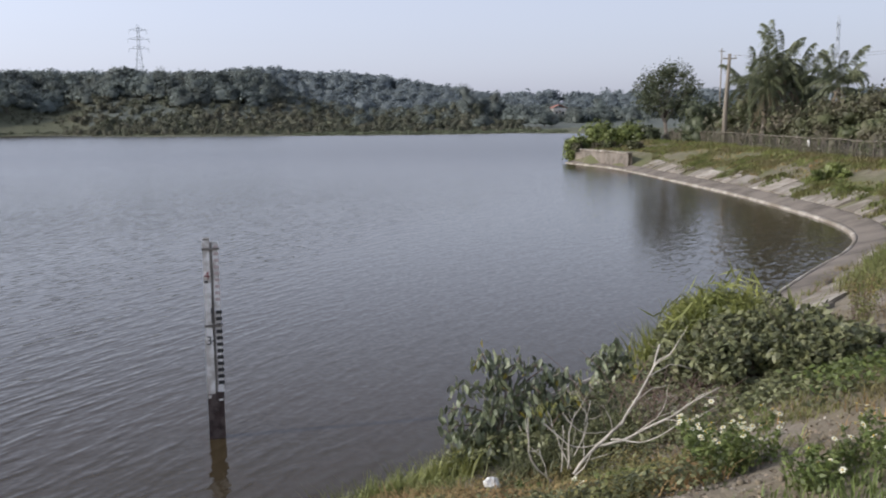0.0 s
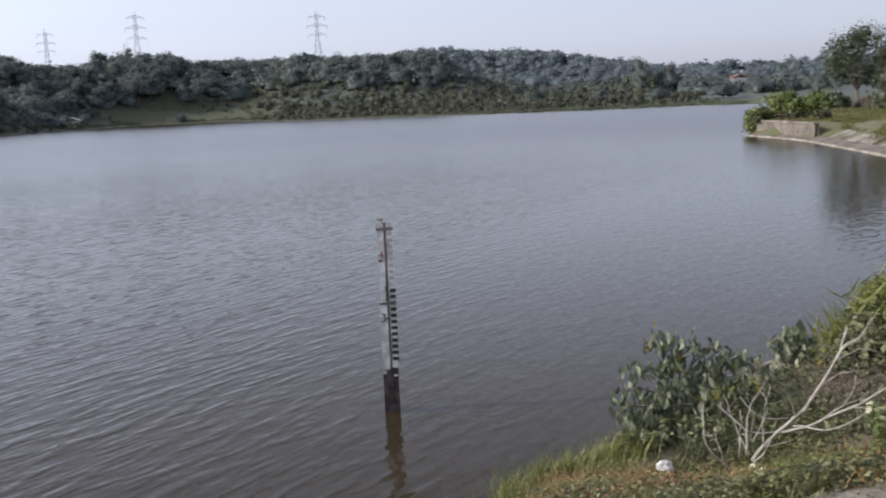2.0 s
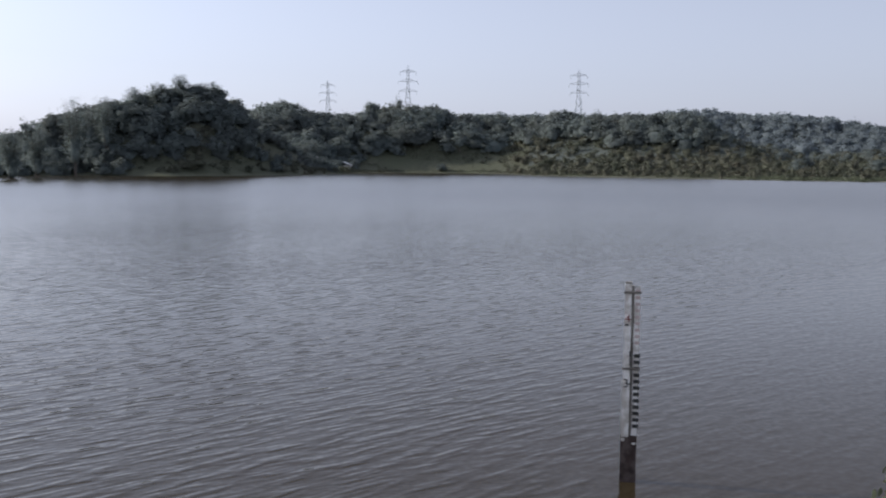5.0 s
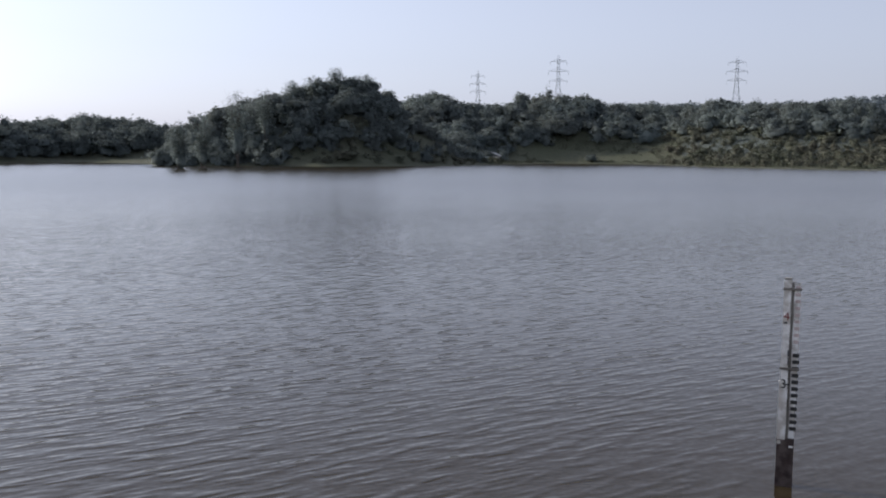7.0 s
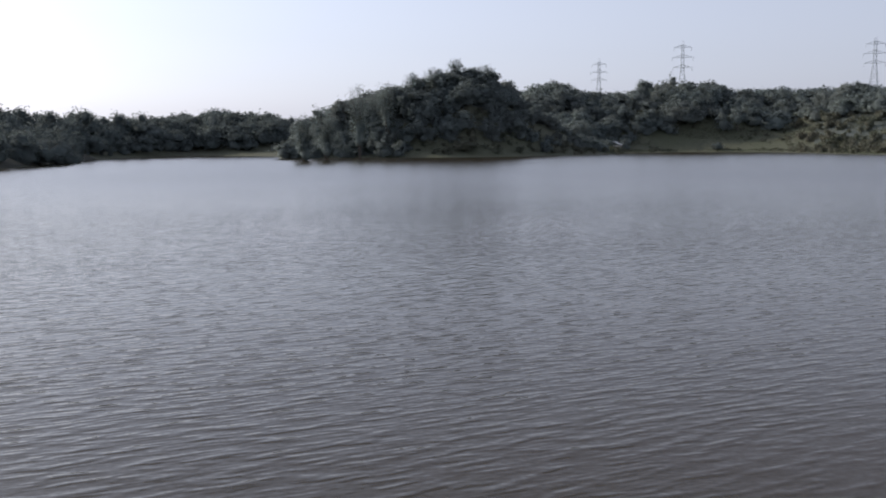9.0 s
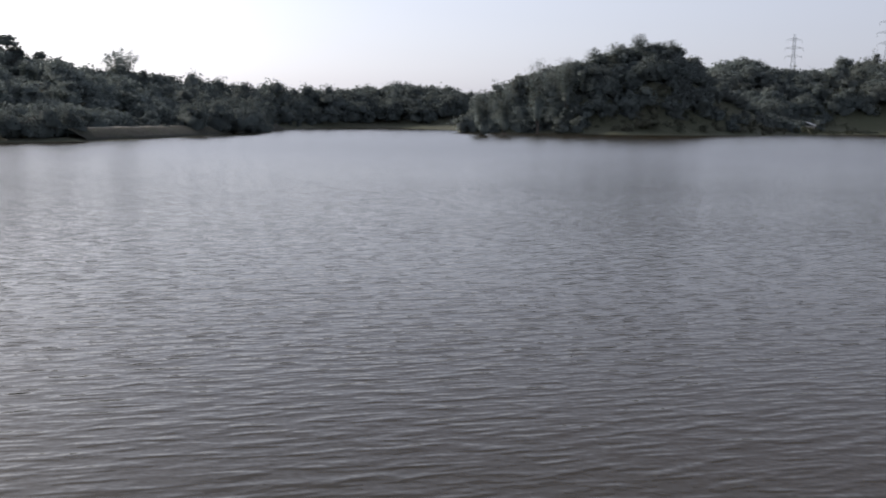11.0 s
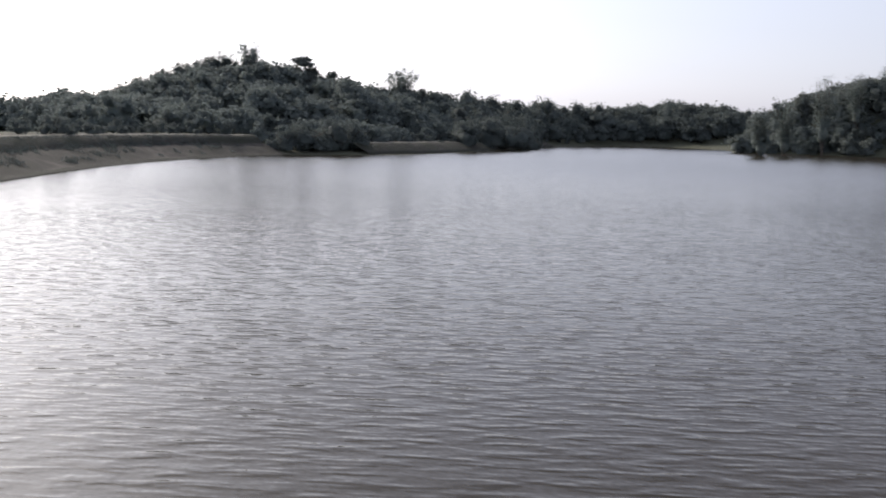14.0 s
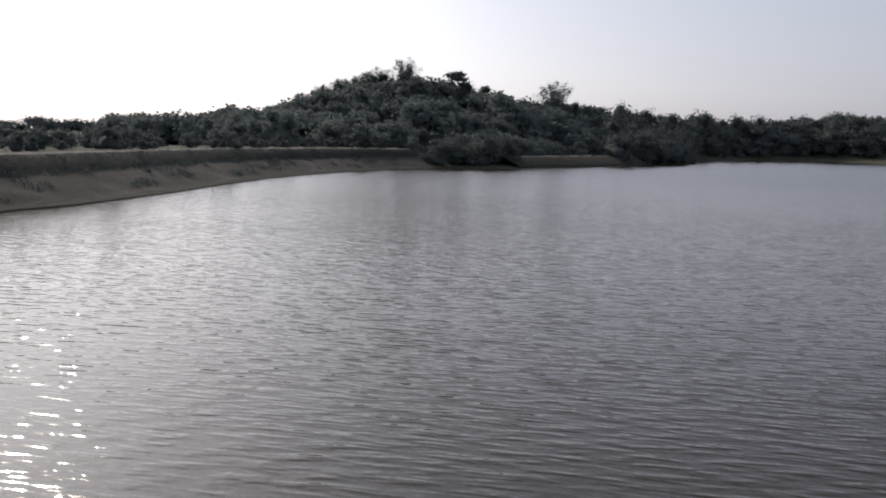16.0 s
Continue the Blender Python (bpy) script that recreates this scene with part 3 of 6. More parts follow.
def ground_z(px, py):
    px, py = np.atleast_1d(np.asarray(px, float)), np.atleast_1d(np.asarray(py, float))
    s = shore_distance(px, py)
    left = step01(-px, 25, 50)
    bank = np.interp(s, BANK_S, BANK_Z) * (1 - left) + np.interp(s, DAM_S, DAM_Z) * left
    bank += 0.9 * np.exp(-(px ** 2 + py ** 2) / 3.2 ** 2)
    # ground lowered here so that the camera sees the dead shrub's foot
    bank -= 0.5 * np.exp(-((px - 1.6) ** 2 + ((py - 10.2) * 0.9) ** 2) / 1.5 ** 2)      # hollow under the dead shrub
    bank = np.where((s > 1.25) & (py > 90), np.maximum(bank, 1.5), bank)
    far = np.interp(s, FAR_S, FAR_Z)
    for line, w in RIDGE_LINES:
        d, k, u = to_line(px, py, line, False)
        h = line[k, 2] * (1 - u) + line[np.minimum(k + 1, len(line) - 1), 2] * u
        far = np.where(s > 0, np.maximum(far, h * np.exp(-(d / w) ** 2) * step01(s, 2, 26)), far)
    share = bank_share(px, py) * (1 - step01(s, 22, 60) * step01(-px, 60, 110))
    z = bank * share + far * (1 - share)
    ripple = np.sin(px * 0.61 + 1.3 * np.sin(py * 0.37)) * np.cos(py * 0.53 + np.sin(px * 0.29))
    return z + np.where(s > 0, 1, 0) * np.clip(s / 10, 0, 1) * ripple * np.where(share > 0.5, 0.06, 0.25)


def rest(x, y):
    return float(ground_z(x, y)[0])


# ---------------------------------------------------------------- ground and water
rings = np.r_[0.0, np.geomspace(0.6, 3200, 260)]
spokes = np.linspace(0, 2 * math.pi, 600, endpoint=False)
gr, ga = np.meshgrid(rings[1:], spokes, indexing="ij")
gx, gy = np.r_[0, (-gr * np.sin(ga)).ravel()], np.r_[0, (gr * np.cos(ga)).ravel()]
gz = ground_z(gx, gy)
gs = shore_distance(gx, gy)
gz -= 0.5 * step01(-gx, 30, 45) * (bank_share(gx, gy) > 0.5) * step01(gs, -1, 0.5) * (1 - step01(gs, 8.5, 10.5))      # the dam lies over it
nr, ns = gr.shape
idx = 1 + np.arange(nr * ns).reshape(nr, ns)
quads = np.stack([idx[:-1], idx[1:], np.roll(idx, -1, 1)[1:], np.roll(idx, -1, 1)[:-1]], -1).reshape(-1, 4)
fan = np.stack([np.zeros(ns, int), idx[0], np.roll(idx[0], -1)], -1)
on_bank = (bank_share(gx, gy) > 0.5) & (shore_distance(gx, gy) < 9.5)
kind_at = np.where(on_bank, np.where(gx < -25, 2, np.where((gy > 24) & (gx > 9), 3, 1)), 0)
wooded = ~on_bank & (gs > 30) & ((bearing_of(gx, gy) < 20) | (bearing_of(gx, gy) > 31.5) | (gs > 100)) & (np.hypot(gx, gy) > 150)
kind_at = np.where(wooded, 4, kind_at)
face_kind = np.r_[kind_at[quads].max(1), np.ones(ns, int)]
ground = new("ground", mesh_of("ground", np.stack([gx, gy, gz], 1), [quads, fan], [M_FIELD, M_BANK, M_DAM, M_SLOPE, M_FLOOR], face_kind, smooth=True))
tagged(ground, "grassy shore, worn banks and low hills around the lake", "ground", kind="structure")

wa = np.linspace(0, 2 * math.pi, 96, endpoint=False)
wv = np.concatenate([[[-100, 150, 0]], np.stack([-100 + 620 * np.cos(wa), 150 + 620 * np.sin(wa), 0 * wa], 1)])
wf = np.stack([np.zeros(96, int), 1 + np.arange(96), 1 + (np.arange(96) + 1) % 96], 1)
water = new("water", mesh_of("water", wv, [wf], M_WATER))
tagged(water, "muddy grey-brown lake water with small wind ripples", "water", kind="structure")


# ---------------------------------------------------------------- concrete along the banks
def offset_line(line, s):
    d = np.gradient(line, axis=0)
    nrm = unit(np.stack([d[:, 1], -d[:, 0]], 1))        # to the right of the way, away from the water
    return line + nrm * s


def sweep(line, profile, jitter=0.0, rng=RNG):
    """Strip mesh of a profile of (distance from the water, height) drawn along a line."""
    rows = []
    for s, z in profile:
        p = offset_line(line, s)
        rows.append(np.c_[p, np.full(len(p), z) + (rng.normal(size=len(p)) * jitter if z > 0 else 0)])
    v = np.stack(rows, 1)
    n, k = v.shape[:2]
    i = np.arange(n * k).reshape(n, k)
    f = np.stack([i[:-1, :-1], i[:-1, 1:], i[1:, 1:], i[1:, :-1]], -1).reshape(-1, 4)
    return v.reshape(-1, 3), f, i[[0, -1]]


def stretch_of(points, step):
    return smooth_line(points, step)


right_line = stretch_of(NEAR_SHORE[8:], 0.8)
left_line = stretch_of(FAR_SHORE[28:] + NEAR_SHORE[:3], 1.2)
LEDGE = [(-0.35, -0.8), (-0.12, 0.10), (0.05, 0.14), (0.55, 0.27), (1.0, 0.40), (1.12, 0.41), (1.2, 0.1)]
embankment = new("embankment", mesh_of("embankment", *[(v, [f, c]) for v, f, c in [sweep(right_line, LEDGE, 0.012)]][0], M_LEDGE, smooth=False))
tagged(embankment, "silt-stained concrete ledge along the curved bank", "embankment", kind="structure")
lip_v, lip_f, lip_c = sweep(right_line, [(-0.18, -0.5), (-0.15, 0.08), (-0.11, 0.125), (0.0, 0.15), (0.03, 0.08)], 0.012)
lip = new("lip", mesh_of("lip", lip_v, [lip_f, lip_c], M_CONCRETE, smooth=False))
lip.parent = embankment


def earthwork(name, line, profile, bands, rough, label, category):
    """An earth bank swept along a line; bands: the distance from the water up to which each material reaches."""
    v, f, _ = sweep(line, profile)
    n, k = len(line), len(profile)
    t = np.repeat(along(line), k)
    s = np.tile([p[0] for p in profile], n)
    v[:, 2] += rough * (np.sin(t * 0.9 + 2 * np.sin(s * 1.3)) * np.cos(t * 0.37 + s * 0.8) + 0.6 * np.sin(t * 2.3 + s * 2.1)) * (s > 0.5) * (s < profile[-1][0] - 1.5)
    mid = v[f].mean(1) * 0 + s[f].mean(1)[:, None]
    index = sum((mid[:, 0] > limit).astype(int) for limit, _ in bands[:-1])
    ob = new(name, mesh_of(name, v, [f], [m for _, m in bands], index))
    return tagged(ob, label, category, kind="structure")


DAM_PROFILE = [(-0.4, -0.9), (-0.1, 0.06), (0.1, 0.12), (0.5, 0.17), (0.9, 0.24), (1.4, 0.42)] + [(1.4 + 0.6 * k, 0.42 + 0.23 * k) for k in range(1, 7)]
DAM_PROFILE += [(5.4, 2.2), (5.8, 2.55), (6.2, 2.82), (6.5, 2.95), (6.9, 3.06), (7.6, 3.12), (9.5, 3.1), (10.4, 2.5)]
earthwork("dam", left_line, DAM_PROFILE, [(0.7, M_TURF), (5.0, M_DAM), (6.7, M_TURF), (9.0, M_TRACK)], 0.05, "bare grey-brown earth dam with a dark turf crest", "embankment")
TERRACE = [(0.2, -0.6), (0.6, 0.15), (1.6, 0.7), (2.8, 1.35), (3.8, 1.8), (4.6, 2.0), (6.5, 2.1), (9.5, 2.05), (12, 1.0)]
terrace_line = smooth_line(FAR_SHORE[23:28], 1.5)
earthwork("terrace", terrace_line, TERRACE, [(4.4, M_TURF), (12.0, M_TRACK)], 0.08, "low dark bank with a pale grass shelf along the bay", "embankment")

# ---------------------------------------------------------------- far shore: woods
def scatter(line, n, front, back, rng, keep):
    """Places along a ridge line, up to front metres towards the lake and back metres behind it."""
    t = along(line[:, :2])
    u = rng.uniform(0, t[-1], n)
    x, y = np.interp(u, t, line[:, 0]), np.interp(u, t, line[:, 1])
    off = rng.uniform(-back, front, n)
    way = unit(np.stack([-x, -y], 1))
    x, y = x + way[:, 0] * off, y + way[:, 1] * off
    x, y = x + rng.normal(size=n) * 4, y + rng.normal(size=n) * 4
    s, z = shore_distance(x, y), ground_z(x, y)
    ok = keep(x, y, s, off)
    return x[ok], y[ok], z[ok], s[ok]


def woods(name, label, m, line, n, front, back, tall, leaf, per, seed, keep, bamboo=0.0, blobs=5, grow=None):
    """A closed wood: taller and lower groups of crowns, with bamboo here and there."""
    rng = np.random.default_rng(seed)
    cloud = Cloud()
    x, y, z, s = scatter(line, n, front, back, rng, keep)
    size = grow(x, y) if grow else np.ones(len(x))
    group = 0.5 + 0.5 * np.sin(x * 0.19 + 1.7 * np.sin(y * 0.11)) * np.cos(y * 0.17 + 1.3 * np.sin(x * 0.13))
    mean = (tall[0] + tall[1]) / 2
    round_ones = [Sapling(lambda c: round_crown(c, (0, 0, 0), mean, mean * rng.uniform(0.9, 1.35), leaf, per, rng, blobs, low=0.05)) for k in range(22)]
    plumes = [Sapling(lambda c: bamboo_crown(c, (0, 0, 0), mean * 1.15, mean * 0.85, leaf * 0.9, per, rng, 11)) for k in range(8)]
    for px, py, pz, ps, g, lump in zip(x, y, z, s, size, group):
        h = g * (tall[0] + (tall[1] - tall[0]) * (0.6 * lump + 0.4 * rng.uniform())) * (0.6 + 0.4 * min(ps / 25, 1)) / mean
        kinds = plumes if rng.uniform() < bamboo else round_ones
        deep = 0.3 + 0.004 * math.hypot(px, py)             # well rooted in the slope
        kinds[rng.integers(len(kinds))].plant(cloud, px, py, pz - deep, (h + deep / mean) * rng.uniform(0.9, 1.25), h + 0.8 * deep / mean, rng.uniform(0, 6.28))
    ob = new(name, cloud.mesh(name, m))
    return tagged(ob, label, "woods", kind="stuff")


LINES = [line for line, _ in RIDGE_LINES]


woods("headland_woods", "dense dark green woods covering the headland hill", M_HAZED_LEAF, LINES[0], 430, 52, 26, (3.6, 9.5), 0.85, 110, 21,
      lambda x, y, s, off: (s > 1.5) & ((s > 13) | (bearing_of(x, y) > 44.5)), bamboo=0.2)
# mostly round crowns; the paler leaf colour stands for haze over the hill
woods("hillside_woods", "woods on the long hill above the bay, haze put into their leaf colour", M_PALE_HAZED, LINES[1], 1080, 78, 20, (2.6, 6.6), 0.78, 62, 22,
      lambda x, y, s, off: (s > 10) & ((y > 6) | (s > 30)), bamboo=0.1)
woods("bay_woods", "rounded wooded hill at the head of the bay", M_DARK_LEAF, LINES[2], 190, 50, 16, (5, 9.5), 1.0, 90, 23, lambda x, y, s, off: s > 9)
woods("shore_hill_woods", "mixed woods on the low hills behind the field", M_HAZED_LEAF, LINES[3], 820, 62, 18, (4.5, 10), 1.1, 74, 24,
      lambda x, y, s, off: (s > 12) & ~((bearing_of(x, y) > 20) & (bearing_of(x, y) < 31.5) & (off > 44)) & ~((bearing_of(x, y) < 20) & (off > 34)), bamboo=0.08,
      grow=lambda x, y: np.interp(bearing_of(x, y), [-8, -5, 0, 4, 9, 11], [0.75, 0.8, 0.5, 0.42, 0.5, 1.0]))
woods("distant_woods", "wooded ridge on the horizon with haze put into its leaf colour", M_HAZED_RIDGE, LINES[4], 1700, 150, 12, (7, 13), 2.2, 26, 25, lambda x, y, s, off: s > 30, blobs=4)


def shore_reach(bearings, start):
    """How far off the water ends along each bearing."""
    t = np.arange(start, 420, 3.0)
    x, y = polar_grid(bearings, t)
    wet = inside(x.ravel(), y.ravel(), SHORE).reshape(x.shape)
    return t[np.argmin(wet, axis=1)]


def polar_grid(bearings, away):
    a = np.radians(bearings)[:, None]
    return -away * np.sin(a), away * np.cos(a)


def scrub(name, label, m, n, seed, region, tall, leaf, per):
    """Low bushes strewn over a part of the far shore; region gives bearing and distance from the water's edge."""
    rng = np.random.default_rng(seed)
    cloud = Cloud()
    b = rng.uniform(region[0], region[1], n)
    away = shore_reach(b, region[4]) + rng.uniform(region[2], region[3], n)
    a = np.radians(b)
    x, y = -away * np.sin(a), away * np.cos(a)
    z = ground_z(x, y)
    mean = (tall[0] + tall[1]) / 2
    kinds = [Sapling(lambda c: round_crown(c, (0, 0, 0), mean, mean * rng.uniform(1.2, 2.0), leaf, per, rng, 3, low=-0.1)) for k in range(14)]
    for k in np.flatnonzero(z > 0.15):
        h = rng.uniform(*tall) / mean
        kinds[rng.integers(len(kinds))].plant(cloud, x[k], y[k], z[k] - 0.2, h * rng.uniform(0.8, 1.25), h, rng.uniform(0, 6.28))
    return tagged(new(name, cloud.mesh(name, m)), label, "scrub", kind="stuff")


scrub("field_edge_scrub", "dry brown and green scrub on the far bank", M_SCRUB, 1250, 31, (-5, 21.5, 4, 95, 250), (0.6, 2.3), 0.55, 30)
scrub("slope_brush", "olive brush covering the low knoll", M_SCRUB, 620, 39, (-3, 20, 28, 165, 250), (1.4, 4.2), 0.75, 36)
scrub("saddle_woods", "dark low woods filling the dip between hills", M_DARK_LEAF, 150, 40, (56.5, 68, 7, 95, 130), (4.0, 8.0), 0.9, 60)
scrub("waterside_scrub", "low dark bushes along the far waterline", M_SCRUB, 110, 32, (-6, 22, 3, 14, 250), (0.7, 1.8), 0.55, 30)
scrub("headland_scrub", "pale dry bushes below the headland woods", M_SCRUB, 110, 33, (31, 45, 3, 26, 250), (1.0, 2.8), 0.5, 44)
scrub("inner_bank_scrub", "olive scrub hiding the bank behind the headland", M_HAZED_LEAF, 170, 37, (30.5, 39, 14, 75, 250), (2.0, 4.5), 0.7, 60)
scrub("bay_scrub", "dark bushes on the flat shore of the bay", M_DARK_LEAF, 80, 34, (54, 79, 12, 30, 130), (1.2, 3.4), 0.55, 60)
rng_dam = np.random.default_rng(36)
cloud = Cloud()
for k in range(150):
    b = rng_dam.uniform(79.5, 108)
    x, y = polar(b, np.interp(b, [79, 82, 86, 91, 97, 103, 108], [172, 155, 138, 110, 88, 78, 74]) + rng_dam.uniform(2, 42))
    h = rng_dam.uniform(0.8, 2.2)
    round_crown(cloud, (x, y, rest(x, y) - 0.2), h, h * rng_dam.uniform(1.3, 2.2), 0.42, 50, rng_dam, 3, low=-0.1)
tagged(new("dam_scrub", cloud.mesh("dam_scrub", M_DARK_LEAF)), "dark low scrub growing behind the crest of the dam", "scrub", kind="stuff")
scrub("meadow_scrub", "small bushes dotted over the meadow", M_SCRUB, 130, 35, (21, 31, 4, 60, 300), (0.4, 1.2), 0.5, 24)


# ---------------------------------------------------------------- far shore: single trees
def far_tree(bearing, away, top, width, kind, m, label, leaf=0.85, seed=0):
    """A tree on the hills whose crown reaches the height top."""
    rng = np.random.default_rng(seed + int(bearing * 10) % 997)
    x, y = polar(bearing, away)
    z = rest(x, y)
    h = max(top - z, 3.0)
    name = "bamboo_clump" if kind == "bamboo" else "tree"
    tree = thing(name, x, y, z, label, "bamboo" if kind == "bamboo" else "tree")
    cloud = Cloud()
    if kind == "bamboo":
        for k in range(7):
            a, lean = rng.uniform(0, 6.28), width * rng.uniform(0.05, 0.22)
            bm = bmesh.new()
            add_limb(bm, [(0.3 * math.cos(a), 0.3 * math.sin(a), -0.3), (lean * math.cos(a), lean * math.sin(a), h * 0.5),
                          (2.2 * lean * math.cos(a), 2.2 * lean * math.sin(a), h * 0.85)], 0.09, 0.03, 5)
            part("stem", bm, M_BARK, tree)
        bamboo_crown(cloud, (0, 0, 0), h, width, leaf * 0.85, 120, rng, 22)
    else:
        low = {"flat": 0.72, "spread": -0.3}.get(kind, 0.02)
        bm = bmesh.new()
        add_limb(bm, [(0, 0, -0.4), (0.1, 0.05, h * 0.3), (0.0, 0.1, h * 0.7)], 0.28, 0.12, 7)
        for k in range(4):
            a = k * 1.7 + rng.uniform(0, 1)
            add_limb(bm, [(0, 0, h * 0.35), (0.2 * width * math.cos(a), 0.2 * width * math.sin(a), h * 0.6), (0.38 * width * math.cos(a), 0.38 * width * math.sin(a), h * 0.78)], 0.12, 0.05, 5)
        part("trunk", bm, M_BARK, tree)
        round_crown(cloud, (0, 0, 0), h, width, leaf * 0.85, 130, rng, 8, low=low)
    piece("crown", cloud.mesh("crown", m), tree)
    return tree


def top_at(away, rise):
    return 4.9 + away * math.tan(radians(rise))


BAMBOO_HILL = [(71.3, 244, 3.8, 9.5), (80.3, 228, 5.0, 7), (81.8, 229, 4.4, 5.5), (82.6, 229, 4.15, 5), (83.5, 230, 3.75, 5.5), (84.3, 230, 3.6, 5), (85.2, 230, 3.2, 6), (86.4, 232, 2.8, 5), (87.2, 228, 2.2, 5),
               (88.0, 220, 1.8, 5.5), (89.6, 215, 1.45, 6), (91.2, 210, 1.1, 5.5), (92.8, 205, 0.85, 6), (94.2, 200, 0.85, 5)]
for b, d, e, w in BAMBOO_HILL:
    far_tree(b, d, top_at(d, e), w, "bamboo", M_PALE_HAZED, "feathery bamboo clump standing above the hillside woods", 0.8)
far_tree(77.15, 234, top_at(234, 3.95), 6.5, "flat", M_DARK_LEAF, "flat-topped tree on the crest of the hill", 0.6)
# the crowns that close the crest of the hill
CREST = np.array([(66, 1.7), (68.5, 1.95), (70, 2.5), (72.5, 2.55), (74, 2.6), (76, 3.25), (77.2, 3.55), (78, 3.5), (79.2, 3.75), (80.2, 4.35), (82, 3.85), (84, 3.3), (86.3, 2.5), (88.3, 1.5), (90.5, 1.05), (94, 0.75)])
rng_crest = np.random.default_rng(38)
for b in np.arange(66.4, 93.5, 0.75):
    d = float(np.interp(b, [66, 71, 76, 80, 86, 94], [275, 246, 236, 230, 232, 205])) + rng_crest.uniform(-9, 3)
    e = float(np.interp(b, CREST[:, 0], CREST[:, 1])) - rng_crest.uniform(0.05, 0.4)
    plume = b > 79 and rng_crest.uniform() < 0.55
    far_tree(b, d, top_at(d, e), rng_crest.uniform(4.5, 7.5), "bamboo" if plume else "round", M_PALE_HAZED if plume else M_HAZED_LEAF,
             "feathery bamboo on the crest of the hill" if plume else "small tree in the closed wood on the hill's crest", 0.65, 5)
for b, d, e, w in [(75.6, 238, 3.3, 5), (76.7, 235, 3.45, 5), (77.6, 235, 3.5, 5), (74.4, 240, 2.95, 6), (68.6, 262, 2.05, 7), (64.6, 300, 1.85, 9), (62.8, 325, 1.9, 11), (55.6, 398, 1.9, 14), (54.6, 402, 1.85, 12), (57.2, 396, 1.5, 10), (62.1, 340, 1.6, 11), (60.9, 352, 1.55, 12), (59.6, 360, 1.65, 12), (58.4, 372, 1.4, 11), (53.2, 400, 1.45, 12), (52.2, 405, 1.3, 11), (51.1, 400, 1.5, 11), (65.8, 290, 2.0, 9), (67.2, 275, 1.95, 8)]:
    far_tree(b, d, top_at(d, e), w, "round", M_DARK_LEAF, "dark round-crowned tree on the wooded skyline", 0.9)
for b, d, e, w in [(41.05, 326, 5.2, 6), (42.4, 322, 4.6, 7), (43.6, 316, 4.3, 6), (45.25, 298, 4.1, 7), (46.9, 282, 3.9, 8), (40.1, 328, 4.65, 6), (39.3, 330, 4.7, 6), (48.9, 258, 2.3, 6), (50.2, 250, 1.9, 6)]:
    far_tree(b, d, top_at(d, e), w, "bamboo", M_PALE_HAZED, "bamboo clump rising out of the headland woods", 0.85)
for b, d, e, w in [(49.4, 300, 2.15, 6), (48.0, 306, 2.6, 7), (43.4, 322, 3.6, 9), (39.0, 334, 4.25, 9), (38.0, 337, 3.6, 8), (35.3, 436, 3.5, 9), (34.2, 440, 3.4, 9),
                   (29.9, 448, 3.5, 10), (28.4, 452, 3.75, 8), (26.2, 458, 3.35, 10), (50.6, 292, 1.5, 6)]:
    far_tree(b, d, top_at(d, e), w, "round", M_HAZED_LEAF, "leafy tree standing out on the wooded skyline", 1.0)
for b, d, e, w, m in [(24.6, 418, 1.9, 7, M_PALE_HAZED), (12.4, 405, 2.0, 7, M_DARK_LEAF), (10.6, 405, 1.9, 7, M_PALE_HAZED), (16.3, 425, 3.0, 9, M_HAZED_LEAF), (-1.6, 420, 1.85, 13, M_HAZED_LEAF),
                      (-3.2, 420, 1.65, 7, M_HAZED_LEAF), (4.8, 335, 0.25, 9, M_DARK_LEAF), (0.8, 335, 0.2, 9, M_DARK_LEAF), (-2.5, 330, 0.1, 9, M_DARK_LEAF), (-6.2, 335, 0.2, 12, M_DARK_LEAF),
                      (-9.5, 700, 1.25, 16, M_HAZED_LEAF)]:
    far_tree(b, d, top_at(d, e), w, "round", m, "leafy tree on the low far bank", 1.0)
for b, d, e, w in [(25.7, 398, -0.3, 6), (44.2, 293, -0.45, 5), (35.6, 313, -0.5, 4.5), (40.5, 296, -0.25, 9)]:
    far_tree(b, d, top_at(d, e), w, "round", M_SCRUB if b > 40 and b < 41 else M_DARK_LEAF, "low bush at the edge of the water", 0.6)
for b, d, e, w in [(75.6, 165, 0.1, 10), (74.3, 169, 0.0, 8), (77.0, 162, -0.1, 9), (78.3, 158, -0.35, 7), (65.0, 234, 0.3, 13), (63.8, 249, 0.2, 11), (66.2, 226, -0.1, 8)]:
    far_tree(b, d, top_at(d, e), w, "spread", M_DARK_LEAF, "dark spreading bush overhanging the bay's shore", 0.7)
for b, d, e, w in [(103.2, 330, 0.35, 22), (100.8, 330, 0.6, 20), (99.0, 330, 0.5, 18), (97.5, 335, 0.15, 16), (95.2, 300, 0.1, 14)]:
    far_tree(b, d, top_at(d, e), w, "round", M_HAZED_LEAF, "broad tree beyond the dam, haze put into its leaf colour", 1.2)


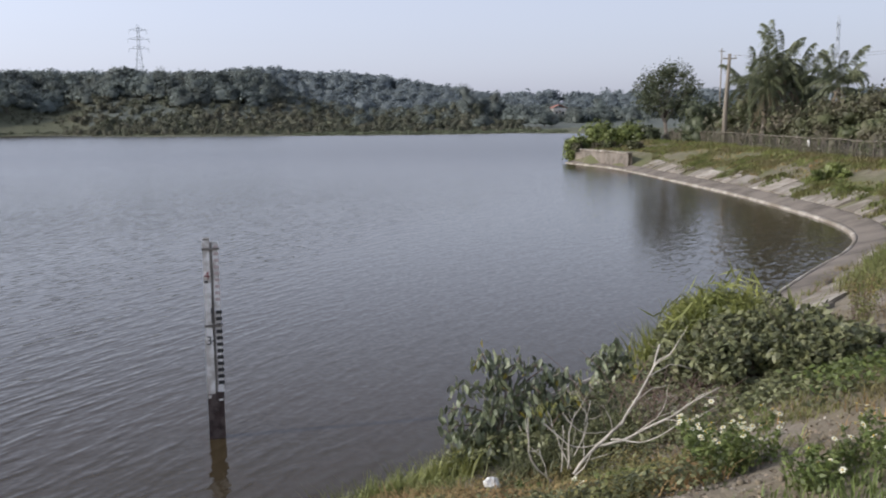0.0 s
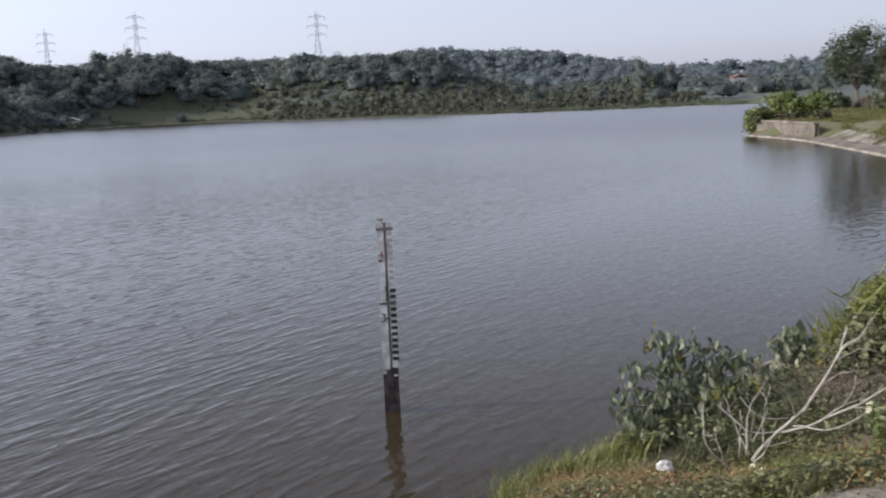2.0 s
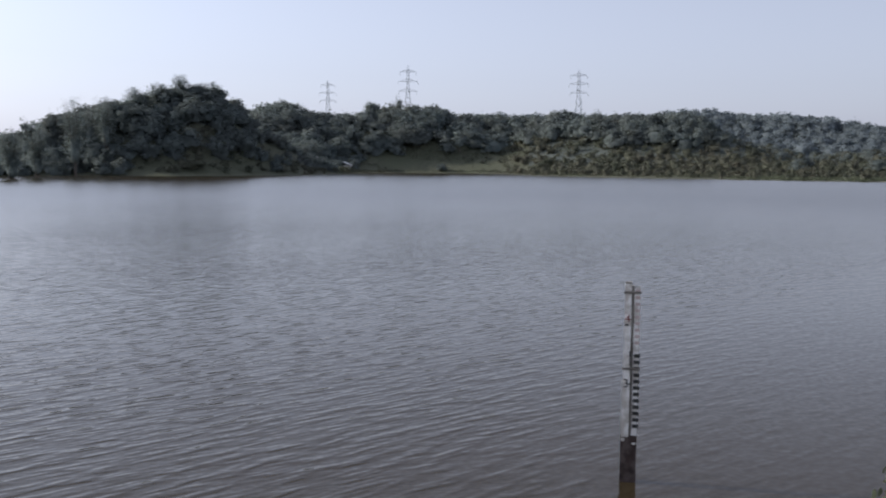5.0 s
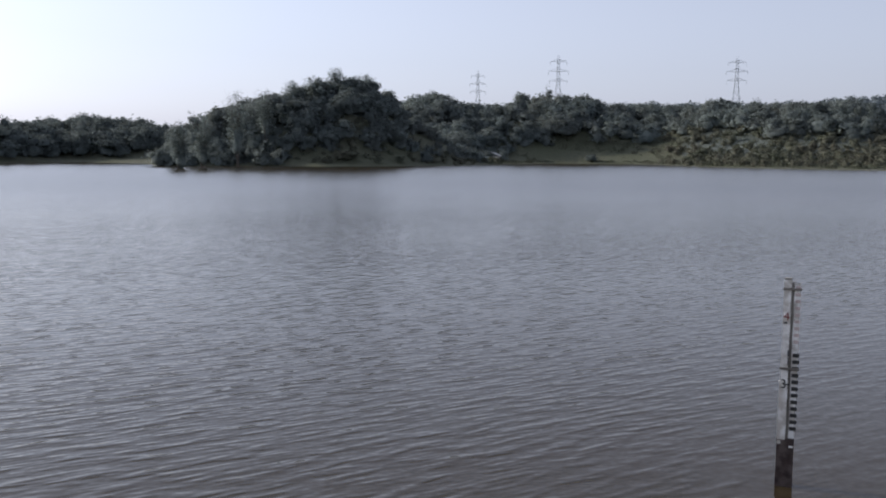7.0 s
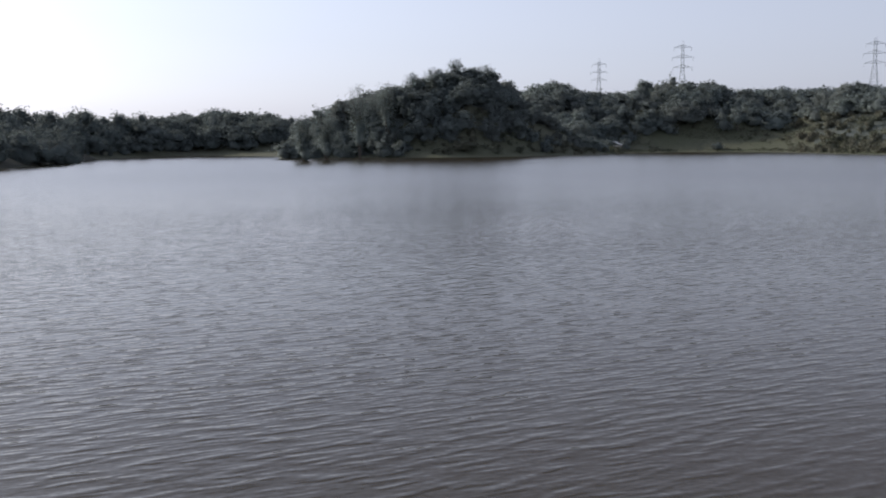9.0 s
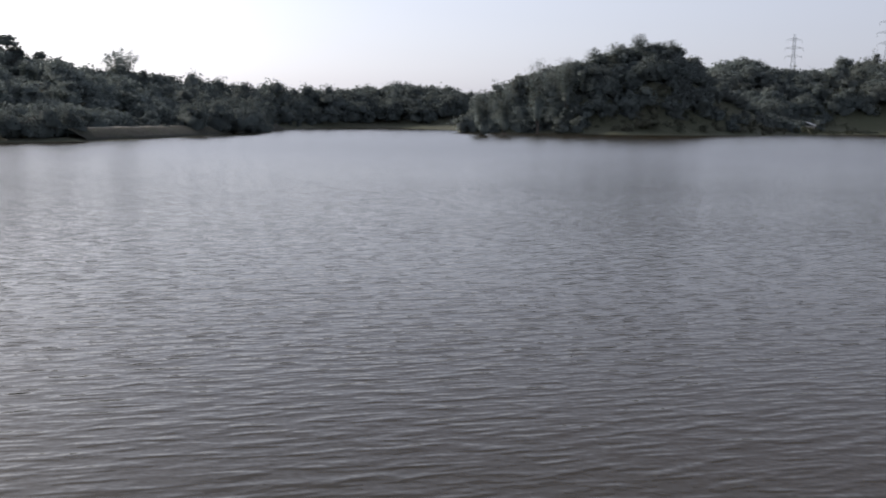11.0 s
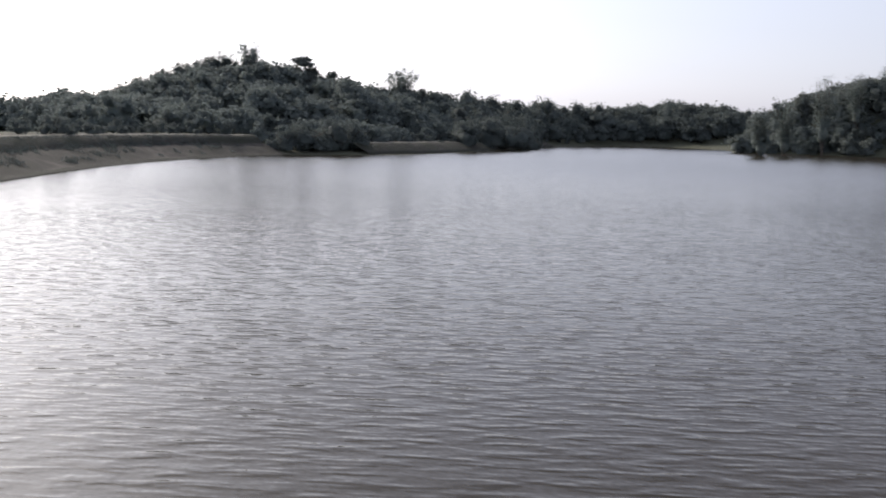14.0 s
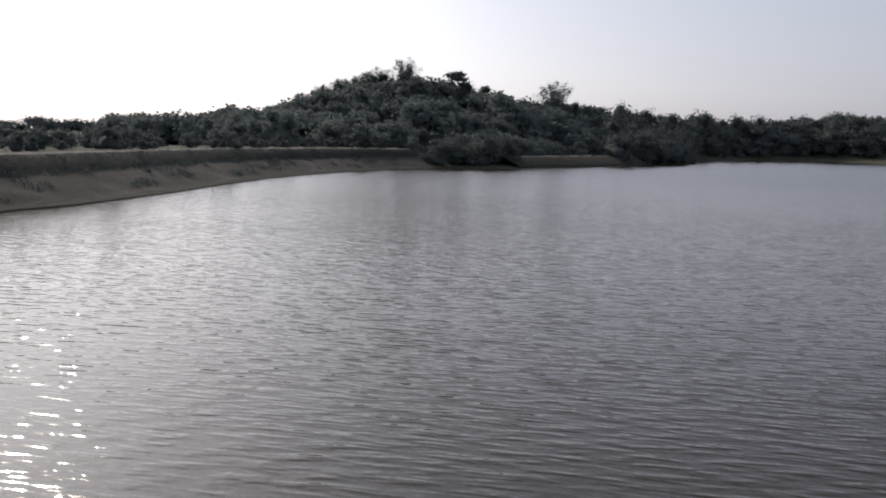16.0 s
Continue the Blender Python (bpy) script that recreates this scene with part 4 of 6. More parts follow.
# ---------------------------------------------------------------- pylons and huts
def pylon(bearing, away, top, height, wide, turn, label):
    x, y = polar(bearing, away)
    z = top - height
    tower = thing("pylon", x, y, min(z, rest(x, y)), label, "pylon", "power line pylons", turn)
    dz = z - min(z, rest(x, y))
    w0, w1 = wide, wide * 0.2
    levels = np.linspace(0, 0.93, 9)
    half = lambda f: (w0 + (w1 - w0) * min(f / 0.62, 1)) / 2
    for sx, sy in ((1, 1), (1, -1), (-1, 1), (-1, -1)):
        bm = bmesh.new()
        add_bar(bm, (sx * half(0), sy * half(0), -1), (sx * half(0.62), sy * half(0.62), dz + height * 0.62), 0.13, 0.1, 4)
        add_bar(bm, (sx * half(0.62), sy * half(0.62), dz + height * 0.62), (sx * half(0.93) * 0.5, sy * half(0.93) * 0.5, dz + height), 0.1, 0.07, 4)
        part("leg", bm, M_STEEL, tower)
    for lo, hi in zip(levels, levels[1:]):
        a, b = half(lo), half(hi)
        za, zb = dz + height * lo, dz + height * hi
        for s in (1, -1):
            for p, q in (((-a, s * a, za), (b, s * b, zb)), ((a, s * a, za), (-b, s * b, zb)), ((s * a, -a, za), (s * b, b, zb)),
                         ((s * b, -b, zb), (s * b, b, zb)), ((-b, s * b, zb), (b, s * b, zb))):
                bm = bmesh.new()
                add_bar(bm, p, q, 0.055, None, 4)
                part("brace", bm, M_STEEL, tower)
    for f, reach in ((0.62, 0.62), (0.76, 0.68), (0.9, 0.56)):
        zz, r = dz + height * f, wide * reach
        for s in (1, -1):
            for side_ in (1, -1):
                for rise, thick in ((0.0, 0.09), (1.6, 0.07)):
                    bm = bmesh.new()
                    add_bar(bm, (0, s * w1 / 2, zz + rise), (side_ * r, 0, zz + 0.2), thick, 0.06, 4)
                    arm = part("crossarm", bm, M_STEEL, tower)
        for s in (1, -1):
            bm = bmesh.new()
            add_bar(bm, (s * r, 0, zz + 0.1), (s * r, 0, zz - 1.8), 0.1, 0.1, 6)
            part("insulator", bm, M_STEEL, tower)
    return tower


pylon(17.5, 560, top_at(560, 5.5), 36, 8.5, 20, "tall steel lattice pylon standing on a wooded knoll")
pylon(27.75, 560, top_at(560, 5.72), 40, 8.5, 30, "steel lattice pylon with three crossarms behind the woods")
pylon(32.55, 700, top_at(700, 4.78), 40, 9, 40, "distant steel lattice pylon half hidden by woods")
pylon(-22.5, 420, top_at(420, 5.4), 40, 6, 60, "slender lattice pylon showing above the palms")


def hut(bearing, away, sx, sy, tall, turn, roof_m, label):
    x, y = polar(bearing, away)
    house = thing("hut", x, y, rest(x, y), label, "hut", turn=turn)
    bm = bmesh.new()
    add_box(bm, 0, 0, tall / 2, sx, sy, tall, 0.05)
    part("wall", bm, M_PLASTER, house)
    bm = bmesh.new()
    ridge = tall + sx * 0.22
    prof = [(-sx / 2 - 0.4, tall - 0.1), (0, ridge), (sx / 2 + 0.4, tall - 0.1), (0, ridge + 0.15)]
    vs = [[bm.verts.new((px, s * (sy / 2 + 0.4), pz)) for px, pz in (prof[0], prof[1], prof[2], (sx / 2 + 0.4, tall + 0.1), prof[3], (-sx / 2 - 0.4, tall + 0.1))] for s in (-1, 1)]
    for k in range(6):
        bm.faces.new((vs[0][k], vs[0][(k + 1) % 6], vs[1][(k + 1) % 6], vs[1][k]))
    for side in vs:
        bm.faces.new(side)
    part("roof", bm, roof_m, house)
    for s in (-1, 1):
        bm = bmesh.new()
        add_box(bm, s * sx * 0.25, -sy / 2 - 0.02, tall * 0.55, sx * 0.18, 0.06, tall * 0.35, 0.01)
        part("window", bm, M_GLASS, house)
    bm = bmesh.new()
    add_box(bm, 0, -sy / 2 - 0.02, tall * 0.4, sx * 0.16, 0.06, tall * 0.8, 0.01)
    part("door", bm, M_POLE, house)
    return house


hut(31.6, 372, 5.5, 4, 2.2, 20, M_ROOF, "small pale shack with a white sheet roof by the field")
hut(33.3, 366, 3.5, 3, 2.0, 50, M_ROOF, "tiny shed with a weathered white roof among bushes")
hut(-7.0, 420, 6, 5, 5.5, 10, M_RED_ROOF, "pale house with a red roof among far trees")

# ---------------------------------------------------------------- right bank
# sloping slabs above the ledge
slab_line = stretch_of(NEAR_SHORE[8:19], 0.2)
slab_t = along(slab_line)
rng = np.random.default_rng(40)


def slab_mesh(a, b, lift, seed):
    """One sloping concrete slab between two places along the shore."""
    r = np.random.default_rng(seed)
    d0, d1 = [np.array([np.interp(t, slab_t, slab_line[:, 0]), np.interp(t, slab_t, slab_line[:, 1])]) for t in (a, b)]
    way = (d1 - d0) / np.linalg.norm(d1 - d0)
    out = np.array([way[1], -way[0]])
    top = 2.65 + r.uniform(-0.6, 0.3)
    bm = bmesh.new()
    grid = []
    for k, s in enumerate((1.14, 1.7, 2.25, top)):
        row = []
        for j, q in enumerate((d0, (d0 + d1) / 2, d1)):
            p = q + out * (s + r.uniform(-0.04, 0.04))
            row.append(bm.verts.new((*p, 0.44 + 0.62 * (s - 1.14) / 1.6 + lift + r.uniform(-0.02, 0.02))))
        grid.append(row)
    under = [[bm.verts.new(v.co - Vector((0, 0, 0.2))) for v in row] for row in grid]
    for k in range(3):
        for j in range(2):
            bm.faces.new((grid[k][j], grid[k + 1][j], grid[k + 1][j + 1], grid[k][j + 1]))
            bm.faces.new((under[k][j + 1], under[k + 1][j + 1], under[k + 1][j], under[k][j]))
    ring = [(k, 0) for k in range(4)] + [(3, 1), (3, 2)] + [(k, 2) for k in (2, 1, 0)] + [(0, 1)]
    for (a0, b0), (a1, b1) in zip(ring, ring[1:] + ring[:1]):
        bm.faces.new((grid[a0][b0], under[a0][b0], under[a1][b1], grid[a1][b1]))
    bmesh.ops.recalc_face_normals(bm, faces=bm.faces[:])
    return bm


t, k = 3.0, 0
while t < slab_t[-1] - 3:
    size = rng.uniform(1.1, 3.4)
    ob = part("slab", slab_mesh(t + 0.05, t + size - 0.05, rng.uniform(0.0, 0.06), k), M_CONCRETE, embankment)
    t, k = t + size + (rng.uniform(0.3, 1.8) if rng.uniform() < 0.35 else 0.0), k + 1

# the end wall with its coping
wall_line = stretch_of([(16.55, 87.5), (15.2, 94), (13.45, 100.6)], 0.6)
end_wall = new("wall_end", mesh_of("wall_end", *[(v, [f, c]) for v, f, c in [sweep(wall_line, [(0.75, -0.3), (0.8, 1.42), (1.15, 1.45), (1.2, 0.2)], 0.0)]][0], M_LEDGE))
tagged(end_wall, "upright concrete retaining wall at the bank's end", "wall", kind="structure")
bm = bmesh.new()
add_box(bm, 17.8, 103.2, 0.7, 8.6, 0.35, 1.5, 0.02, Matrix.Rotation(radians(38), 4, "Z"))
part("wall_return", bm, M_LEDGE, end_wall)
for k in range(len(wall_line) - 1):
    a, b = offset_line(wall_line, 0.97)[k:k + 2]
    way = b - a
    bm = bmesh.new()
    add_box(bm, *((a + b) / 2), 1.53, 0.5, np.linalg.norm(way) - 0.03, 0.16, 0.02, Matrix.Rotation(math.atan2(way[1], way[0]) - math.pi / 2, 4, "Z"))
    part("coping_block", bm, M_CONCRETE, end_wall)


# the fence along the crest
FENCE = smooth_line([(24.2, 110), (24.7, 88), (25.1, 60), (24.8, 44), (22.5, 33)], 0.25)
ft = along(FENCE)
fence = thing("fence", 25, 60, 0, "weathered grey picket and wire fence on the crest", "fence")
fence.matrix_basis = Matrix()


def fence_at(t):
    x, y = np.interp(t, ft, FENCE[:, 0]), np.interp(t, ft, FENCE[:, 1])
    return x, y, rest(x, y)


bm = bmesh.new()
add_box(bm, 0, 0, 0.55, 0.12, 0.12, 1.3, 0.015)
post_mesh = part("post", bm, M_FENCE, fence).data
first = fence.children[0]
first.matrix_basis = Matrix.Translation(fence_at(0))
bm = bmesh.new()
add_box(bm, 0, 0, 0.5, 0.13, 0.02, 0.95, 0.004)
slat = part("picket", bm, M_FENCE, fence)
slat.matrix_basis = Matrix.Translation(fence_at(0.15))
rngf = np.random.default_rng(41)
for t in np.arange(2.4, ft[-1], 2.4):
    piece("post", post_mesh, fence, Matrix.Translation(fence_at(t)) @ pose(0, 0, 0, rngf.normal() * 2, rngf.normal() * 2, 0))
for t in np.arange(0.42, ft[-1] - 0.1, 0.28):
    if rngf.uniform() < 0.9:
        piece("picket", slat.data, fence, Matrix.Translation(fence_at(t)) @ pose(0, 0, rngf.normal() * 0.04, rngf.normal() * 3, rngf.normal() * 3, rngf.normal() * 20))
for zz, r in ((1.08, 0.045), (0.35, 0.02)):
    bm = bmesh.new()
    add_limb(bm, [Vector(fence_at(t)) + Vector((0, 0, zz + rngf.normal() * 0.015)) for t in np.arange(0, ft[-1], 2.4)], r, r, 5)
    part("rail", bm, M_FENCE, fence)
x, y, z = fence_at(ft[np.argmin(np.abs(np.degrees(np.arctan2(-FENCE[:, 0], FENCE[:, 1])) + 21.3))])
sign = thing("notice_board", x - 0.12, y, z, "small blank white notice board fixed to the fence", "sign", turn=90)
bm = bmesh.new()
add_box(bm, 0, 0, 0.75, 0.42, 0.03, 0.46, 0.005)
part("board", bm, M_SIGN, sign)
bm = bmesh.new()
add_box(bm, 0, 0.04, 0.35, 0.06, 0.05, 0.9, 0.005)
part("stake", bm, M_FENCE, sign)


# creepers over the fence
rngv = np.random.default_rng(43)
vines = Cloud()
for t in rngv.uniform(0, ft[-1], 380):
    x, y, z = fence_at(t)
    c = np.array([x, y, z + rngv.uniform(0.1, 1.0)]) + rngv.normal(size=(30, 3)) * (0.1, 0.35, 0.16)
    vines.add(*leaves(c, np.array([-1.0, 0, 0.3]) + 0 * c, 0.13, 0.08, rngv))
tagged(new("fence_vines", vines.mesh("fence_vines", M_GARDEN)), "dull creepers grown over the fence", "creeper", kind="stuff")

# utility pole
x, y = polar(-16.65, 88)
pole = thing("utility_pole", x, y, rest(x, y), "leaning weathered wooden utility pole behind the fence", "pole")
bm = bmesh.new()
add_limb(bm, [(-0.1, 0, -0.5), (0.0, 0, 3), (0.12, 0, 5.5), (0.25, 0.05, 7.9)], 0.24, 0.14, 10)
part("shaft", bm, M_POLE, pole, smooth=True)
bm = bmesh.new()
add_box(bm, 0.24, 0.0, 7.5, 1.2, 0.1, 0.1, 0.01)
part("crossarm", bm, M_POLE, pole)
for s in (-0.5, 0.5):
    bm = bmesh.new()
    add_bar(bm, (0.24 + s, 0, 7.55), (0.24 + s, 0, 7.8), 0.05, 0.035, 8)
    part("insulator", bm, M_SIGN, pole)
for s_, sag in ((-0.5, 0.5), (0.5, 0.7)):
    end = Vector(polar(-31, 78)) - Vector(polar(-16.65, 88))
    bm = bmesh.new()
    add_limb(bm, [(0.24 + s_ + (end.x - 0.24 - s_) * u, end.y * u, 7.8 - sag * 4 * u * (1 - u)) for u in np.linspace(0, 1, 9)], 0.009, 0.009, 4)
    part("wire", bm, M_CLAMP, pole)
x, y = polar(-16.3, 100)
stay = thing("utility_pole", x, y, rest(x, y), "thin dull wooden pole beside the thicker one", "pole")
bm = bmesh.new()
add_limb(bm, [(0, 0, -0.3), (0.05, 0, 4), (0.1, 0, 9.2)], 0.09, 0.06, 8)
part("shaft", bm, M_POLE, stay, smooth=True)
bm = bmesh.new()
add_box(bm, 0.1, 0, 8.9, 0.7, 0.07, 0.07, 0.01)
part("bracket", bm, M_POLE, stay)


# the tree at the end of the bank
def broad_tree(x, y, h, width, m, label, seed, leaf=0.26, per=270, blobs=22, trunk_r=0.26):
    r = np.random.default_rng(seed)
    z = rest(x, y)
    tree = thing("tree", x, y, z, label, "tree")
    bm = bmesh.new()
    fork = h * 0.28
    add_limb(bm, [(0, 0, -0.4), (0.06, 0.0, fork * 0.5), (-0.05, 0.05, fork)], trunk_r, trunk_r * 0.7, 9)
    part("trunk", bm, M_BARK, tree, smooth=True)
    cloud = Cloud()
    for k in range(blobs):
        a = k * 2.4 + r.uniform(-0.4, 0.4)
        f = (k + 0.5) / blobs
        ring = width * 0.5 * (0.75 * math.sin(math.pi * (0.22 + 0.72 * f)) ** 0.8) * r.uniform(0.55, 1.0)
        c = np.array([ring * math.cos(a), ring * math.sin(a), h * (0.4 + 0.5 * f)])
        rad = width * r.uniform(0.11, 0.19)
        bm = bmesh.new()
        add_limb(bm, [(-0.05, 0.05, fork * 0.9), (c[0] * 0.35, c[1] * 0.35, fork + (c[2] - fork) * 0.55), tuple(c)], trunk_r * 0.32, 0.03, 5)
        part("limb", bm, M_BARK, tree)
        blob(cloud, c, rad, per, leaf, r, 0.75, core=0.35)
        extra = c + sphere_points(per // 5, r) * rad * r.uniform(0.9, 1.15, (per // 5, 1))
        cloud.add(*leaves(extra, sphere_points(per // 5, r), leaf, leaf * 0.6, r))
    piece("crown", cloud.mesh("crown", m), tree)
    return tree


tx, ty = polar(-13.3, 107)
broad_tree(tx, ty, 9.2, 8.6, M_GARDEN_DARK, "dark-leaved broad tree at the end of the bank", 51)


def bush(x, y, h, width, m, label, seed, leaf=0.3, per=150, blobs=7, depth=None, category="bush"):
    r = np.random.default_rng(seed)
    z = rest(x, y)
    b = thing("bush", x, y, z, label, category)
    bm = bmesh.new()
    cloud = Cloud()
    for k in range(blobs):
        u, v = r.uniform(-0.5, 0.5), r.uniform(-0.5, 0.5)
        rad = h * r.uniform(0.22, 0.36)
        c = np.array([u * width * 0.85, v * (depth or width) * 0.7, h * r.uniform(0.35, 0.98 - rad / h * 0.7)])
        c[2] *= 1 - 0.35 * (2 * u) ** 2
        add_limb(bm, [(c[0] * 0.4, c[1] * 0.4, -0.2), (c[0] * 0.8, c[1] * 0.8, c[2] * 0.6), tuple(c)], 0.05, 0.015, 5)
        blob(cloud, c, rad, per, leaf, r, 0.85, core=0.6)
        skirt = c * (1, 1, 0.45)
        blob(cloud, skirt, rad * 1.05, per // 2, leaf, r, 0.8, core=0.7)
    part("stem", bm, M_BARK, b)
    piece("foliage", cloud.mesh("foliage", m), b)
    return b


for k, (b, d, h, w) in enumerate([(-8.3, 103.5, 2.7, 3.2), (-9.6, 104.5, 3.2, 3.6), (-10.9, 105, 3.2, 3.4), (-12.0, 104, 2.6, 2.8)]):
    bush(*polar(b, d), h, w, M_BUSH if k < 3 else M_GARDEN_DARK, "bright green leafy bush on the end wall" if k < 3 else "dark bush beside the tree trunk", 60 + k, 0.4, 170, 9)
for k, (b, d, h, w) in enumerate([(-8.6, 101.8, 1.0, 3), (-10.0, 101, 0.9, 3), (-11.4, 98, 1.0, 3)]):
    bush(*polar(b, d), h, w, M_TANGLE, "dull low scrub along the wall's edge", 66 + k, 0.25, 110, 6)
GARDEN = [(-15.4, 96, 4.6, 4.5, M_GARDEN_DARK), (-17.6, 92, 4.6, 4.2, M_GARDEN), (-18.9, 90, 3.4, 4, M_TANGLE), (-20.4, 86, 3.6, 4, M_TANGLE), (-21.6, 84, 4.0, 4, M_GARDEN),
          (-23.0, 82, 4.4, 4.4, M_TANGLE), (-24.2, 80, 4.6, 4.2, M_GARDEN), (-25.4, 78, 4.8, 4.2, M_GARDEN), (-26.8, 76, 5.0, 4.5, M_GARDEN), (-28.5, 74, 5.0, 5, M_GARDEN),
          (-14.6, 120, 3.6, 4, M_GARDEN_DARK), (-16.0, 110, 4.8, 5, M_GARDEN_DARK), (-21.0, 96, 5.0, 6, M_GARDEN_DARK), (-24.0, 94, 5.2, 6, M_GARDEN_DARK), (-26.5, 92, 5.4, 6, M_GARDEN_DARK)]
for k, (b, d, h, w, m) in enumerate(GARDEN):
    bush(*polar(b, d), h, w, m, {"dark_garden_leaf": "dense dark green bush behind the fence", "garden_leaf": "tangled green bush behind the fence", "dry_vine_tangle": "dry brownish vine-covered bush behind the fence",
                                 "bright_bush_leaf": "bright green leafy bush behind the fence"}[m.name], 80 + k, 0.36, 130, 9, category="bush")


bush(*polar(-22.4, 57), 0.95, 1.8, M_BUSH, "broad-leaved bright green plant alone on the grassy slope", 97, 0.34, 60, 6)


# coconut palms
def frond_mesh(name, length, rise, droop, seed, m):
    """A feather frond: an arching rib with narrow leaflets that hang from it."""
    r = np.random.default_rng(seed)
    u = np.linspace(0, 1, 11)
    spine = np.stack([length * (u - 0.16 * droop * u ** 3), 0.03 * length * np.sin(3 * u), length * (rise * u - droop * u ** 2.2)], 1)
    cloud = Cloud()
    ring = []
    for k, p in enumerate(spine):
        rr = 0.05 * (1 - 0.85 * u[k])
        ring.append([p + (0, rr, 0), p + (0, -rr, 0), p + (0, 0, rr * 1.4)])
    v = np.array(ring).reshape(-1, 3)
    f = [[3 * k + j, 3 * k + (j + 1) % 3, 3 * k + 3 + (j + 1) % 3, 3 * k + 3 + j] for k in range(10) for j in range(3)]
    cloud.add(v, quads=np.array(f))
    n = 62
    for side in (-1, 1):
        uu = np.sort(r.uniform(0.14, 0.99, n))
        base = np.stack([np.interp(uu, u, spine[:, j]) for j in range(3)], 1)
        ln = length * 0.24 * np.sin(np.pi * (0.16 + 0.74 * uu))[:, None] * r.uniform(0.35, 1.25, (n, 1))
        hang = r.uniform(0.35, 1.1, n)
        tip = base + np.stack([0.55 + 0.2 * r.normal(size=n), side * (0.75 - 0.35 * hang), -hang], 1) * ln
        mid_ = (base + tip) / 2 + np.array([0, 0, 0.14]) * ln
        w = np.array([0.034, 0, 0.0]) * length / 3.5
        cloud.add(np.stack([base - w, base + w, mid_ + w * 1.2, mid_ - w * 1.2, tip], 1).reshape(-1, 3),
                  quads=np.array([[5 * k, 5 * k + 1, 5 * k + 2, 5 * k + 3] for k in range(n)]), tris=np.array([[5 * k + 3, 5 * k + 2, 5 * k + 4] for k in range(n)]))
    return cloud.mesh(name, m)


FRONDS = [frond_mesh("frond", 3.5, 1.6, 0.8, 1, M_PALM), frond_mesh("frond", 3.6, 1.0, 1.05, 2, M_PALM), frond_mesh("frond", 3.4, 0.3, 1.15, 3, M_PALM), frond_mesh("frond", 2.6, -0.5, 1.0, 4, M_PALM_DRY)]


def palm(bearing, away, crown, label, seed, size=1.0, dry=4):
    r = np.random.default_rng(seed)
    x, y = polar(bearing, away)
    z = rest(x, y)
    p = thing("palm", x, y, z, label, "palm", "coconut palms")
    bm = bmesh.new()
    h = crown - z
    lean = r.uniform(-0.5, 0.5)
    add_limb(bm, [(0, 0, -0.4), (lean * 0.3, 0, h * 0.25), (lean * 0.7, 0, h * 0.6), (lean, 0, h)], 0.24, 0.15, 9)
    part("trunk", bm, M_BARK, p, smooth=True)
    n = dry + 28
    for k in range(n):
        kind = 3 if k < dry else (2 if k < dry + 10 else (1 if k < dry + 20 else 0))
        tilt = {0: r.uniform(-30, 5), 1: r.uniform(-14, 8), 2: r.uniform(-5, 20), 3: r.uniform(15, 45)}[kind]
        m = Matrix.Translation((lean, 0, h + 0.1)) @ pose(0, 0, 0, 0, 0, k * 137.5 + r.uniform(-15, 15)) @ pose(0, 0, 0, r.uniform(-25, 25), tilt + r.uniform(-12, 12), 0) @ Matrix.Scale(size * r.uniform(0.68, 1.1), 4)
        piece("frond", FRONDS[kind], p, m, "dry brown hanging frond" if kind == 3 else "")
    bm = bmesh.new()
    for k in range(7):
        bmesh.ops.create_icosphere(bm, subdivisions=2, radius=0.14, matrix=Matrix.Translation((lean + 0.25 * math.cos(k), 0.25 * math.sin(k), h - 0.25 - 0.05 * (k % 3))))
    part("coconut_cluster", bm, M_POLE, p)
    return p


palm(-19.5, 88, 8.7, "tall coconut palm with ragged fronds behind the fence", 1, 1.05, 9)
palm(-18.7, 87, 7.0, "leaning coconut palm with bleached lower fronds", 5, 0.95, 12)
palm(-20.3, 90, 7.2, "coconut palm crown overlapping its neighbour", 6, 1.0, 10)
palm(-18.1, 93, 7.4, "coconut palm with many hanging dry fronds", 2, 0.95, 11)
palm(-22.9, 86, 7.0, "shorter coconut palm with arching green fronds", 3, 1.0, 5)
palm(-20.9, 92, 6.8, "coconut palm half hidden by taller palms", 4, 0.95, 9)

# ---------------------------------------------------------------- the water gauge
gauge = thing("water_gauge", -3.525, 14.065, 0, "weathered white staff gauge on a post standing in the lake", "gauge", turn=14.3)


def box_part(name, x, y, z, sx, sy, sz, m, parent=None, bevel=0.006, label="", turn=None):
    bm = bmesh.new()
    add_box(bm, x, y, z, sx, sy, sz, bevel, turn)
    return part(name, bm, m, parent or gauge, label)


def wooden(name, x, y, z0, z1, sx, sy, m, label, seed):
    """A plank or post with slightly uneven sides."""
    r = np.random.default_rng(seed)
    bm = bmesh.new()
    rows = []
    n = 9
    for k in range(n):
        z = z0 + (z1 - z0) * k / (n - 1)
        e = r.uniform(-0.004, 0.004, 4)
        rows.append([bm.verts.new((x + sx / 2 * a + e[0] * a, y + sy / 2 * b + e[1] * b, z)) for a, b in ((-1, -1), (1, -1), (1, 1), (-1, 1))])
    for lo, hi in zip(rows, rows[1:]):
        for k in range(4):
            bm.faces.new((lo[k], lo[(k + 1) % 4], hi[(k + 1) % 4], hi[k]))
    bm.faces.new(rows[-1])
    bm.faces.new(rows[0][::-1])
    return part(name, bm, m, gauge, label)


